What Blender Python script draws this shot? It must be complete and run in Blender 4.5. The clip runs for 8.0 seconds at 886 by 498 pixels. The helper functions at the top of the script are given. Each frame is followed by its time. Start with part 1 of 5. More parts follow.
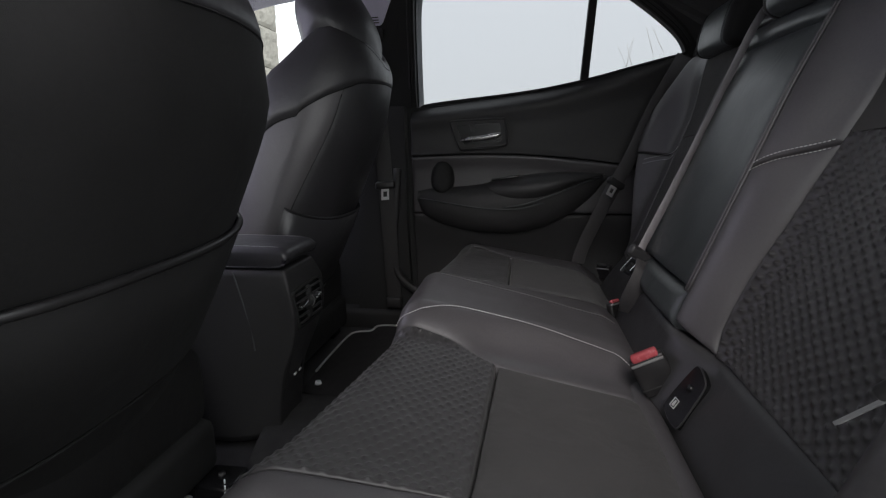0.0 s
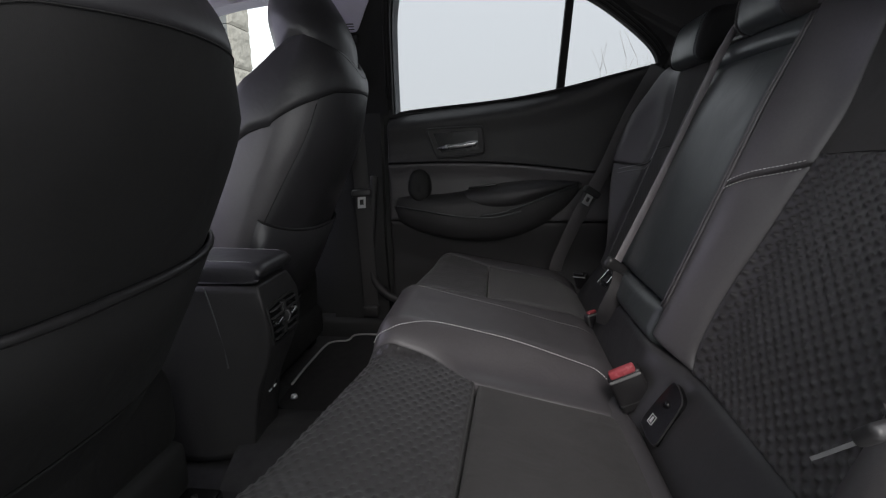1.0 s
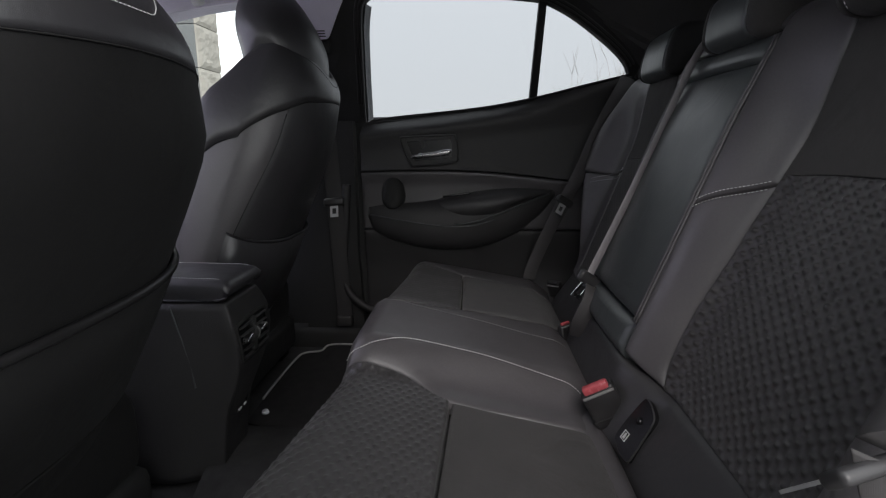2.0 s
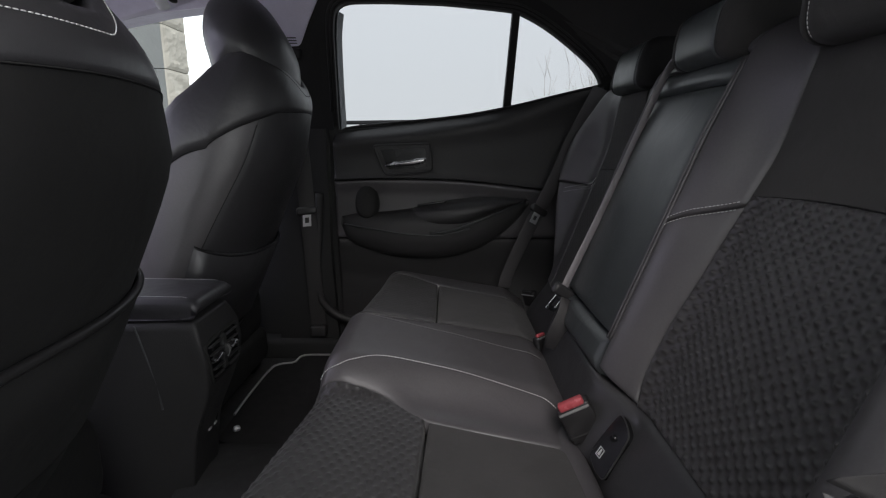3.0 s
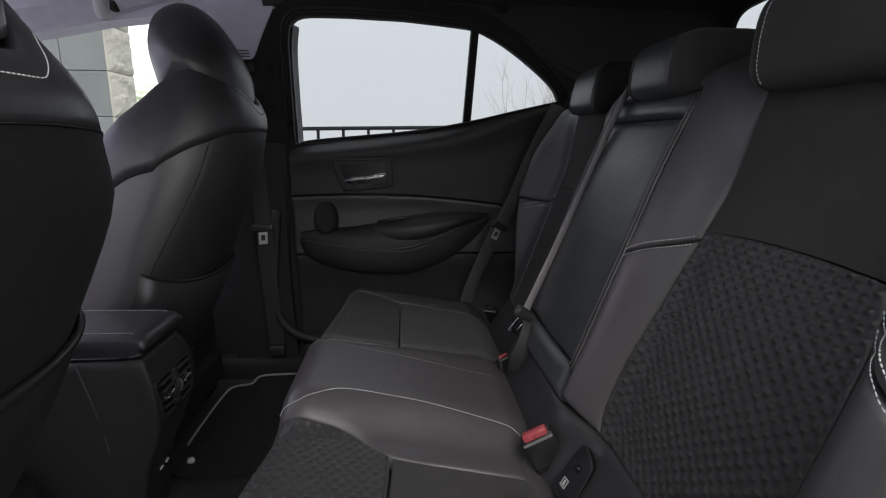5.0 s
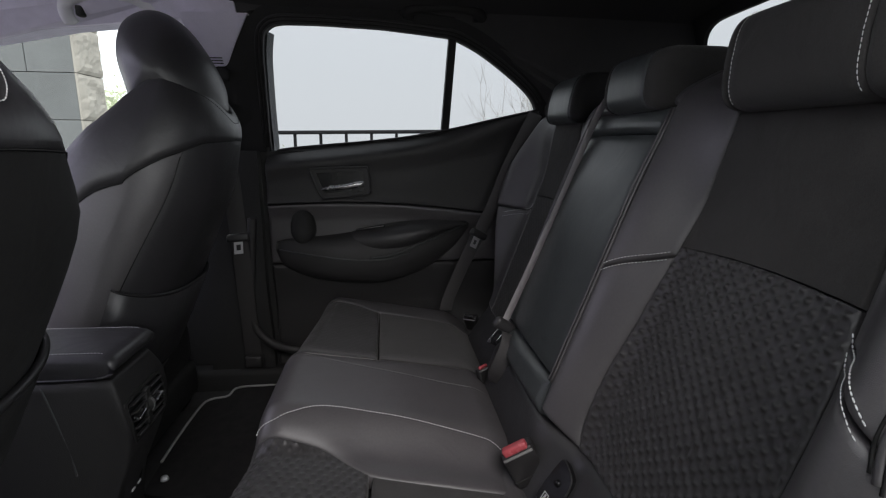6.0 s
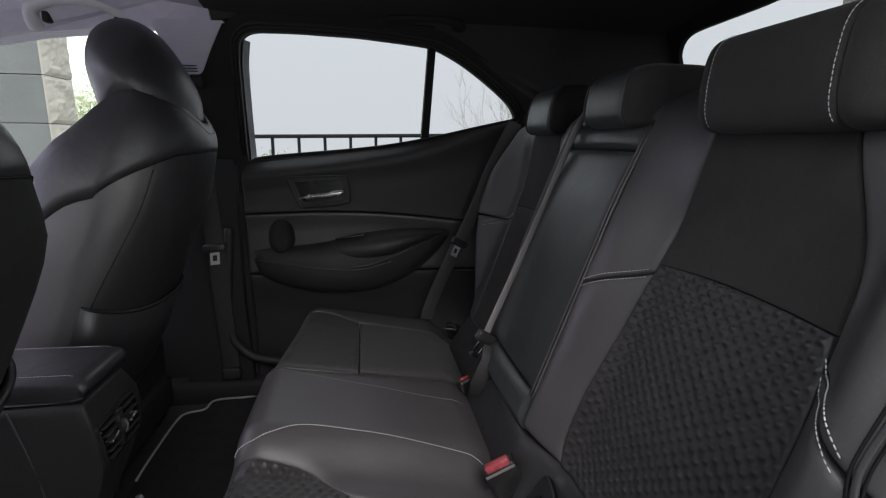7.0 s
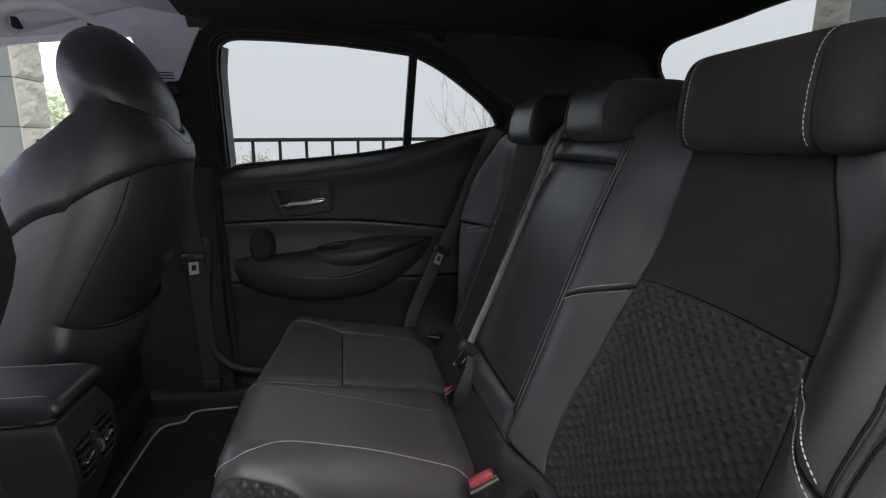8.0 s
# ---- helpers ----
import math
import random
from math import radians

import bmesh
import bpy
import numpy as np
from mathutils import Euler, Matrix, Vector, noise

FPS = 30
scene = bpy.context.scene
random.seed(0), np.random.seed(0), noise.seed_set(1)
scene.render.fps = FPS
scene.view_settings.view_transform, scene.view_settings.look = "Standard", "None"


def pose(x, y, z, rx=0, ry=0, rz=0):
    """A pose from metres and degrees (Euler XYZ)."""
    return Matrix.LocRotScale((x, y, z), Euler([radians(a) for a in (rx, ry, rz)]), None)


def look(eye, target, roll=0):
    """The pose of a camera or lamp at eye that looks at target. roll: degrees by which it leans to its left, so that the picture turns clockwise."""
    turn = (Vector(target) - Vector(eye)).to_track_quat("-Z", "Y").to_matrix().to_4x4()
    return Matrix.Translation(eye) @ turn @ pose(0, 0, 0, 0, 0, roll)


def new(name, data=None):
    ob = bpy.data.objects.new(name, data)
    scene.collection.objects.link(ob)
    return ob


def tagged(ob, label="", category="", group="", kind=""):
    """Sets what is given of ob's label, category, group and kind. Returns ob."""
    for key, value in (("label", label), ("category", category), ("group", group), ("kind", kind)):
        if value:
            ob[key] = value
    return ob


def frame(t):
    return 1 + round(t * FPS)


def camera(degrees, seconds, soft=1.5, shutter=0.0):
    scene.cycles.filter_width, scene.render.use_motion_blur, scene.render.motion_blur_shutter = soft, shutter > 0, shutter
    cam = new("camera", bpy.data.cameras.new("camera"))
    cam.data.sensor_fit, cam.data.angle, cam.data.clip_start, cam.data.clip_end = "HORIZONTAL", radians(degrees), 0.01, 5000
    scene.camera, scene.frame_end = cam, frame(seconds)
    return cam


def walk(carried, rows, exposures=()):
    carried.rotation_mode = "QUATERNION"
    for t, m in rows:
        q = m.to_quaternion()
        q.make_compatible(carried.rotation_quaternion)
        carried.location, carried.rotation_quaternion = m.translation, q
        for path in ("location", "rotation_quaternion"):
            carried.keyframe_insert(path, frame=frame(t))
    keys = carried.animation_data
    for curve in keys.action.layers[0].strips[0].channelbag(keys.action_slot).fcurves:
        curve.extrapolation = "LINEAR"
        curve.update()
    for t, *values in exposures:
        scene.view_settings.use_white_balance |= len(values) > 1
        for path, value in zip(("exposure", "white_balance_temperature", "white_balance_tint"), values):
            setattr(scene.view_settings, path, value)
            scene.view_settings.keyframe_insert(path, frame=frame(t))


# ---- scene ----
cam = camera(82.9, 8.0, soft=1.2)
PATH = [
    (0, (0.012, -0.908, 0.972), (-0.29, 1.026, 0.565), -0.6),
    (0.5, (0.009, -0.901, 0.985), (-0.25, 1.039, 0.575), -0.5),
    (1, (0.009, -0.894, 0.997), (-0.203, 1.052, 0.587), -0.4),
    (1.5, (0.01, -0.887, 1.009), (-0.154, 1.064, 0.599), -0.3),
    (3, (0.009, -0.868, 1.047), (-0.003, 1.089, 0.636), 0.1),
    (3.5, (0.008, -0.862, 1.06), (0.036, 1.094, 0.647), 0.1),
    (4, (0.008, -0.857, 1.073), (0.074, 1.099, 0.659), 0.2),
    (4.5, (0.006, -0.852, 1.084), (0.111, 1.101, 0.669), 0.3),
    (6, (0.009, -0.838, 1.115), (0.235, 1.106, 0.703), 0.4),
    (6.5, (0.009, -0.834, 1.127), (0.275, 1.105, 0.715), 0.5),
    (7, (0.009, -0.829, 1.139), (0.313, 1.104, 0.728), 0.5),
    (7.5, (0.01, -0.825, 1.149), (0.347, 1.103, 0.739), 0.6),
    (8, (0.012, -0.822, 1.159), (0.38, 1.1, 0.749), 0.5),
]
walk(cam, [(t, look(eye, target, roll)) for t, eye, target, roll in PATH])

# ---- world and light: a foggy, overcast day ----
world = bpy.data.worlds.new("overcast_sky")
scene.world = world
world.use_nodes = True
wn, wl = world.node_tree.nodes, world.node_tree.links
wn.clear()
sky = wn.new("ShaderNodeTexSky")
sky.sky_type = 'NISHITA'
sky.sun_disc = False
sky.sun_elevation, sky.sun_rotation = radians(39.0), radians(175.0)
sky.air_density, sky.dust_density, sky.ozone_density = 1.0, 6.0, 1.0
sky_gain = wn.new("ShaderNodeVectorMath")
sky_gain.operation = 'SCALE'
sky_gain.inputs["Scale"].default_value = 0.13
fog_mix = wn.new("ShaderNodeMix")
fog_mix.data_type = 'RGBA'
fog_mix.inputs["Factor"].default_value = 0.88
fog_mix.inputs["B"].default_value = (2.11, 2.18, 2.23, 1)
background = wn.new("ShaderNodeBackground")
background.inputs["Strength"].default_value = 1.0
world_out = wn.new("ShaderNodeOutputWorld")
wl.new(sky.outputs["Color"], sky_gain.inputs[0])
wl.new(sky_gain.outputs["Vector"], fog_mix.inputs["A"])
# the fog is a little brighter overhead than at the horizon
sky_dir = wn.new("ShaderNodeTexCoord")
sky_split = wn.new("ShaderNodeSeparateXYZ")
sky_rise = wn.new("ShaderNodeMapRange")
sky_rise.inputs["From Min"].default_value, sky_rise.inputs["From Max"].default_value = 0.12, 1.0
sky_rise.inputs["To Min"].default_value, sky_rise.inputs["To Max"].default_value = 1.0, 1.25
sky_scale = wn.new("ShaderNodeVectorMath")
sky_scale.operation = 'SCALE'
wl.new(sky_dir.outputs["Generated"], sky_split.inputs[0])
wl.new(sky_split.outputs["Z"], sky_rise.inputs["Value"])
wl.new(fog_mix.outputs["Result"], sky_scale.inputs[0])
wl.new(sky_rise.outputs["Result"], sky_scale.inputs["Scale"])
wl.new(sky_scale.outputs["Vector"], background.inputs["Color"])
wl.new(background.outputs["Background"], world_out.inputs["Surface"])
sun_data = bpy.data.lights.new("sun", 'SUN')
sun_data.energy, sun_data.angle, sun_data.color = 1.35, radians(30), (1.0, 0.93, 0.92)
sun = new("sun", sun_data)
sun.matrix_world = look((0.52, -6, 4.9), (0, 0, 0))
scene.view_settings.exposure = 0.04


# ---- materials ----
def material(name, color, rough=0.5, metal=0.0, var=0.15, scale=20.0, bump=0.0, bump_scale=600.0, kind="noise", sheen=0.0, spec=0.5, per_object=0.0, wrinkle=0.0):
    """A surface with broad and fine variation of colour and roughness, and a fine relief."""
    m = bpy.data.materials.new(name)
    m.use_nodes = True
    n, l = m.node_tree.nodes, m.node_tree.links
    b = n["Principled BSDF"]
    tc = n.new("ShaderNodeTexCoord")
    broad = n.new("ShaderNodeTexNoise")
    broad.inputs["Scale"].default_value, broad.inputs["Detail"].default_value = scale, 5
    l.new(tc.outputs["Object"], broad.inputs["Vector"])
    fine = n.new("ShaderNodeTexNoise")
    fine.inputs["Scale"].default_value, fine.inputs["Detail"].default_value = scale * 22, 3
    l.new(tc.outputs["Object"], fine.inputs["Vector"])
    add = n.new("ShaderNodeMath")
    add.operation = 'ADD'
    l.new(broad.outputs["Fac"], add.inputs[0])
    l.new(fine.outputs["Fac"], add.inputs[1])
    ramp = n.new("ShaderNodeMapRange")
    ramp.inputs["From Min"].default_value, ramp.inputs["From Max"].default_value = 0.6, 1.4
    ramp.inputs["To Min"].default_value, ramp.inputs["To Max"].default_value = 1 - var, 1 + var
    l.new(add.outputs[0], ramp.inputs["Value"])
    mul = n.new("ShaderNodeVectorMath")
    mul.operation = 'SCALE'
    mul.inputs[0].default_value = color
    l.new(ramp.outputs["Result"], mul.inputs["Scale"])
    last = mul.outputs["Vector"]
    if per_object:
        oi = n.new("ShaderNodeObjectInfo")
        r2 = n.new("ShaderNodeMapRange")
        r2.inputs["To Min"].default_value, r2.inputs["To Max"].default_value = 1 - per_object, 1 + per_object
        l.new(oi.outputs["Random"], r2.inputs["Value"])
        m2 = n.new("ShaderNodeVectorMath")
        m2.operation = 'SCALE'
        l.new(last, m2.inputs[0])
        l.new(r2.outputs["Result"], m2.inputs["Scale"])
        last = m2.outputs["Vector"]
    l.new(last, b.inputs["Base Color"])
    rr = n.new("ShaderNodeMapRange")
    rr.inputs["From Min"].default_value, rr.inputs["From Max"].default_value = 0.3, 0.7
    rr.inputs["To Min"].default_value, rr.inputs["To Max"].default_value = max(0.03, rough - 0.06), min(1, rough + 0.06)
    l.new(broad.outputs["Fac"], rr.inputs["Value"])
    l.new(rr.outputs["Result"], b.inputs["Roughness"])
    b.inputs["Metallic"].default_value = metal
    b.inputs["Specular IOR Level"].default_value = spec
    b.inputs["Sheen Weight"].default_value = sheen
    b.inputs["Sheen Roughness"].default_value = 0.5
    if bump:
        if kind == "cells":
            tex = n.new("ShaderNodeTexVoronoi")
            tex.inputs["Scale"].default_value = bump_scale
            out = tex.outputs["Distance"]
        elif kind == "weave":
            tex = n.new("ShaderNodeTexWave")
            tex.inputs["Scale"].default_value, tex.inputs["Distortion"].default_value = bump_scale, 1.5
            out = tex.outputs["Fac"]
        else:
            tex = n.new("ShaderNodeTexNoise")
            tex.inputs["Scale"].default_value, tex.inputs["Detail"].default_value = bump_scale, 4
            out = tex.outputs["Fac"]
        l.new(tc.outputs["Object"], tex.inputs["Vector"])
        bp = n.new("ShaderNodeBump")
        bp.inputs["Strength"].default_value, bp.inputs["Distance"].default_value = bump, 0.001
        l.new(out, bp.inputs["Height"])
        l.new(bp.outputs["Normal"], b.inputs["Normal"])
        if wrinkle:
            soft = n.new("ShaderNodeTexNoise")
            soft.inputs["Scale"].default_value, soft.inputs["Detail"].default_value, soft.inputs["Distortion"].default_value = 13.0, 3, 0.8
            l.new(tc.outputs["Object"], soft.inputs["Vector"])
            bw = n.new("ShaderNodeBump")
            bw.inputs["Strength"].default_value, bw.inputs["Distance"].default_value = wrinkle, 0.010
            l.new(soft.outputs["Fac"], bw.inputs["Height"])
            l.new(bw.outputs["Normal"], bp.inputs["Normal"])
    return m


LEATHER = material("black_leatherette", (0.085, 0.0795, 0.0835), 0.42, var=0.12, scale=14, bump=0.10, bump_scale=1100, kind="cells", spec=0.8, wrinkle=0.14)
LEATHER_SMOOTH = material("smooth_black_leatherette", (0.062, 0.068, 0.069), 0.38, var=0.10, scale=11, bump=0.08, bump_scale=1300, kind="cells", spec=0.7, wrinkle=0.18)
# bench leather darkened in colour for the shade low in the cabin
DARKENED_LEATHER = material("shade_darkened_leatherette", (0.042, 0.0405, 0.042), 0.42, var=0.12, scale=12, bump=0.10, bump_scale=1100, kind="cells", spec=0.6, wrinkle=0.16)
FABRIC = material("charcoal_woven_fabric", (0.048, 0.0455, 0.045), 0.88, var=0.22, scale=26, bump=0.55, bump_scale=1500, sheen=0.12, spec=0.25, wrinkle=0.35)
EMBOSSED = material("embossed_fabric", (0.042, 0.0395, 0.0405), 0.34, var=0.18, scale=30, bump=0.25, bump_scale=1700, sheen=0.10, spec=0.6)
# knit with shade put into its near-black colour
KNIT_SHADED = material("shade_darkened_knit", (0.0145, 0.0140, 0.0142), 0.72, var=0.16, scale=12, bump=0.30, bump_scale=1300, sheen=0.02, spec=0.28, wrinkle=0.25)
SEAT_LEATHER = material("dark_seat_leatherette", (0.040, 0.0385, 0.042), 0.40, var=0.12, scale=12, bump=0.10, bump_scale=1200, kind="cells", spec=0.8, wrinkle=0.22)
PLASTIC = material("grained_black_plastic", (0.034, 0.033, 0.034), 0.50, var=0.12, scale=16, bump=0.30, bump_scale=800, kind="cells")
PLASTIC_DARK = material("dark_trim_plastic", (0.026, 0.026, 0.026), 0.68, var=0.12, scale=16, bump=0.22, bump_scale=800, kind="cells", spec=0.35)
DOOR_SOFT = material("soft_door_trim", (0.036, 0.035, 0.036), 0.47, var=0.12, scale=10, bump=0.30, bump_scale=850, kind="cells")
GLOSS = material("gloss_black_plastic", (0.010, 0.010, 0.011), 0.22, var=0.08, scale=10)
CARPET = material("black_carpet", (0.050, 0.049, 0.050), 0.97, var=0.35, scale=40, bump=0.9, bump_scale=900, spec=0.1)
MAT_PILE = material("floor_mat_pile", (0.032, 0.031, 0.032), 0.98, var=0.30, scale=45, bump=0.9, bump_scale=1000, spec=0.1)
# one grey webbing in three tones; this copy has bright light in its colour
WEBBING_LIT = material("lit_belt_webbing", (0.32, 0.305, 0.315), 0.62, var=0.10, scale=30, bump=0.15, bump_scale=420, kind="weave")
THREAD = material("light_grey_thread", (0.75, 0.75, 0.75), 0.75, var=0.10, scale=60)
THREAD_GREY = material("dull_grey_thread", (0.20, 0.20, 0.20), 0.8, var=0.10, scale=60)
# the same webbing with shade in its colour
WEBBING_SHADED = material("shaded_belt_webbing", (0.040, 0.038, 0.039), 0.62, var=0.10, scale=30, bump=0.12, bump_scale=420, kind="weave")
BELT_PLASTIC = material("dark_grey_belt_plastic", (0.042, 0.041, 0.043), 0.36, var=0.08, scale=30)
THREAD_DARK = material("dark_thread", (0.012, 0.012, 0.012), 0.8, var=0.10, scale=60)
PIPING = material("light_mat_piping", (0.38, 0.37, 0.37), 0.8, var=0.15, scale=80, bump=0.5, bump_scale=900)
RED = material("red_release_button", (0.46, 0.085, 0.10), 0.26, var=0.10, scale=60)
BUCKLE = material("satin_black_buckle_plastic", (0.022, 0.021, 0.022), 0.34, var=0.10, scale=40, bump=0.08, bump_scale=900)
RUBBER_GREY = material("grey_glass_channel_rubber", (0.30, 0.31, 0.32), 0.7, var=0.12, scale=25, bump=0.2, bump_scale=600)
# the same webbing, toned for half light
WEBBING_HALF_LIT = material("half_lit_belt_webbing", (0.105, 0.10, 0.103), 0.62, var=0.10, scale=30, bump=0.15, bump_scale=420, kind="weave")
CHROME = material("satin_chrome", (0.70, 0.70, 0.71), 0.24, 1.0, var=0.02, scale=40)
STEEL = material("polished_steel_tongue", (0.64, 0.64, 0.65), 0.34, 0.40, var=0.10, scale=60)
# light grey cloth; the lavender of the light is mixed into its colour
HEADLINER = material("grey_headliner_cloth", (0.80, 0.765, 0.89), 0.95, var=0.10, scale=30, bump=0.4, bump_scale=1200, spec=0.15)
# dark copy of the lining cloth, with the rear ceiling's shade in its colour
HEADLINER_DARK = material("darkened_headliner_cloth", (0.068, 0.066, 0.067), 0.95, var=0.10, scale=30, bump=0.4, bump_scale=1200, spec=0.15)
# grey trim with the same lavender light in its colour
PILLAR_TRIM = material("grey_pillar_trim", (0.80, 0.765, 0.89), 0.60, var=0.08, scale=20, bump=0.2, bump_scale=900)
HANDLE_GREY = material("light_grey_grab_handle", (0.86, 0.86, 0.89), 0.45, var=0.05, scale=20)
PAINT = material("dark_body_paint", (0.03, 0.03, 0.032), 0.25, var=0.05, scale=10)
PALE = material("pale_symbol_print", (0.60, 0.60, 0.60), 0.6, var=0.05, scale=60)
IRON = material("black_painted_fence_iron", (0.020, 0.021, 0.023), 0.50, var=0.25, scale=30, bump=0.3, bump_scale=300)
STONE = material("split_face_limestone", (0.35, 0.335, 0.295), 0.92, var=0.22, scale=9, bump=1.0, bump_scale=60, per_object=0.10, spec=0.2)
BLOCK = material("smooth_grey_block", (0.16, 0.17, 0.17), 0.9, var=0.14, scale=5, bump=0.5, bump_scale=120, per_object=0.06, spec=0.2)
MORTAR = material("grey_mortar", (0.34, 0.34, 0.33), 0.95, var=0.2, scale=20, bump=0.6, bump_scale=200)
# unseen ground; its grey is set by the light it bounces into the car
GROUND_GREY = material("grey_bounce_ground", (0.25, 0.247, 0.243), 0.75, var=0.20, scale=1.5, bump=0.4, bump_scale=90)
# bark and leaf colours are bleached to stand in for fog haze
BARK = material("haze_paled_bark", (0.80, 0.78, 0.74), 0.9, var=0.3, scale=20, bump=0.6, bump_scale=80)
LEAF_FAR = material("hazy_far_leaves", (0.60, 0.65, 0.48), 0.9, var=0.15, scale=3)



def glass(name, tint):
    """Window glass with a faint gloss that grows towards grazing angles."""
    m = bpy.data.materials.new(name)
    m.use_nodes = True
    gn, gl = m.node_tree.nodes, m.node_tree.links
    gn.clear()
    g_out, g_mix, g_tr, g_gl, g_fr, g_pow, g_fit = (gn.new("ShaderNode" + k) for k in ("OutputMaterial", "MixShader", "BsdfTransparent", "BsdfGlossy", "LayerWeight", "Math", "MapRange"))
    g_tr.inputs["Color"].default_value = (*tint, 1)
    g_gl.inputs["Roughness"].default_value = 0.02
    g_fr.inputs["Blend"].default_value = 0.5
    g_pow.operation = 'POWER'
    g_pow.inputs[1].default_value = 5.0
    g_fit.inputs["To Min"].default_value, g_fit.inputs["To Max"].default_value = 0.02, 0.5
    gl.new(g_fr.outputs["Facing"], g_pow.inputs[0])
    gl.new(g_pow.outputs[0], g_fit.inputs["Value"])
    gl.new(g_fit.outputs["Result"], g_mix.inputs["Fac"])
    gl.new(g_tr.outputs["BSDF"], g_mix.inputs[1])
    gl.new(g_gl.outputs["BSDF"], g_mix.inputs[2])
    gl.new(g_mix.outputs["Shader"], g_out.inputs["Surface"])
    return m


GLASS = glass("clear_window_glass", (0.97, 0.98, 0.98))
# violet tint added to turn the light through the unseen windscreen lavender
WINDSCREEN = glass("faintly_violet_windscreen_glass", (0.90, 0.87, 0.98))
TINTED = glass("privacy_tinted_glass", (0.582, 0.590, 0.600))


# ---- mesh helpers ----
def V(*a):
    return np.array(a, float)


def smooth(a, b, x):
    t = np.clip((np.asarray(x, float) - a) / (b - a), 0, 1)
    return t * t * (3 - 2 * t)


def thing(name, label="", category="", group="", kind="", at=(0, 0, 0)):
    ob = new(name)
    ob.location = at
    ob.empty_display_size = 0.05
    bpy.context.view_layer.update()
    return tagged(ob, label, category, group, kind)


def put(name, verts, faces, mat, parent=None, label="", soft=True, kind=""):
    """Links one mesh made of points in world metres, under a thing or a part, or alone."""
    me = bpy.data.meshes.new(name)
    base = parent.matrix_world.translation if parent else Vector()
    me.from_pydata([tuple(Vector(v) - base) for v in verts], [], faces)
    me.materials.append(mat)
    if soft:
        me.polygons.foreach_set("use_smooth", [True] * len(me.polygons))
    me.update()
    ob = new(name, me)
    if parent:
        ob.parent = parent
        bpy.context.view_layer.update()
    return tagged(ob, label, kind=kind)


def grid_faces(nv, nu, off=0, wrap=False):
    f = []
    for j in range(nv - 1):
        for i in range(nu if wrap else nu - 1):
            k = (i + 1) % nu
            f.append((off + j * nu + i, off + j * nu + k, off + (j + 1) * nu + k, off + (j + 1) * nu + i))
    return f


def interp(pts, n):
    """n points evenly spaced by arc along a smooth curve through pts (any dimension)."""
    p = np.array(pts, float)
    if len(p) > 2:
        q = np.vstack([2 * p[0] - p[1], p, 2 * p[-1] - p[-2]])
        out = []
        for i in range(1, len(q) - 2):
            for t in np.linspace(0, 1, 16, endpoint=False):
                a, b, c, d = q[i - 1], q[i], q[i + 1], q[i + 2]
                out.append(0.5 * (2 * b + (c - a) * t + (2 * a - 5 * b + 4 * c - d) * t * t + (3 * b - a - 3 * c + d) * t ** 3))
        p = np.array(out + [p[-1]])
    s = np.concatenate([[0], np.cumsum(np.linalg.norm(np.diff(p, axis=0), axis=1))])
    return np.array([[np.interp(t, s, p[:, k]) for k in range(p.shape[1])] for t in np.linspace(0, s[-1], n)])


def tube_data(path, r, sides=8, flat=1.0, up=(0, 0, 1), cap=True):
    """Verts and faces of a round bar along a path; r may be a list."""
    p = np.array(path, float)
    n = len(p)
    rs = np.broadcast_to(np.array(r, float), (n,))
    tang = np.gradient(p, axis=0)
    tang /= np.linalg.norm(tang, axis=1)[:, None] + 1e-12
    verts = []
    for i in range(n):
        a = np.cross(tang[i], up)
        if np.linalg.norm(a) < 1e-3:
            a = np.cross(tang[i], (1, 0, 0.1))
        a /= np.linalg.norm(a)
        b = np.cross(a, tang[i])
        for k in range(sides):
            w = 2 * math.pi * k / sides
            verts.append(p[i] + rs[i] * (a * math.cos(w) + b * flat * math.sin(w)))
    faces = grid_faces(n, sides, wrap=True)
    if cap:
        faces += [tuple(range(sides))[::-1], tuple((n - 1) * sides + k for k in range(sides))]
    return verts, faces


def tube(name, path, r, mat, parent=None, sides=8, flat=1.0, up=(0, 0, 1), label="", n=0, kind=""):
    path = interp(path, n) if n else path
    v, f = tube_data(path, r, sides, flat, up)
    return put(name, v, f, mat, parent, label, kind=kind)


def merge(datas):
    vs, fs = [], []
    for v, f in datas:
        o = len(vs)
        vs += list(v)
        fs += [tuple(i + o for i in q) for q in f]
    return vs, fs


def stitches(name, path, parent, mat=THREAD, step=0.0062, length=0.0044, r=0.0008, up=(0, 0, 1), label=""):
    """A row of separate thread stitches along a path."""
    p = np.array(path, float)
    s = np.concatenate([[0], np.cumsum(np.linalg.norm(np.diff(p, axis=0), axis=1))])
    at = lambda d: np.array([np.interp(d, s, p[:, k]) for k in range(3)])
    rows = []
    d = 0.001
    while d + length < s[-1]:
        a, b = at(d), at(d + length)
        rows.append(tube_data([a, a * 0.75 + b * 0.25, a * 0.25 + b * 0.75, b], [r * 0.5, r, r, r * 0.5], 5, up=up))
        d += step
    v, f = merge(rows)
    return put(name, v, f, mat, parent, label)


def samples(length, step, r):
    """Parameters from 0 to 1, closer together near both ends."""
    n = max(2, int(length / step))
    s = set(np.linspace(0, 1, n + 1).round(5))
    for k in (0.12, 0.3, 0.55, 0.8):
        e = r * k / max(length, 1e-6)
        if e < 0.45:
            s |= {round(e, 5), round(1 - e, 5)}
    return np.array(sorted(s))


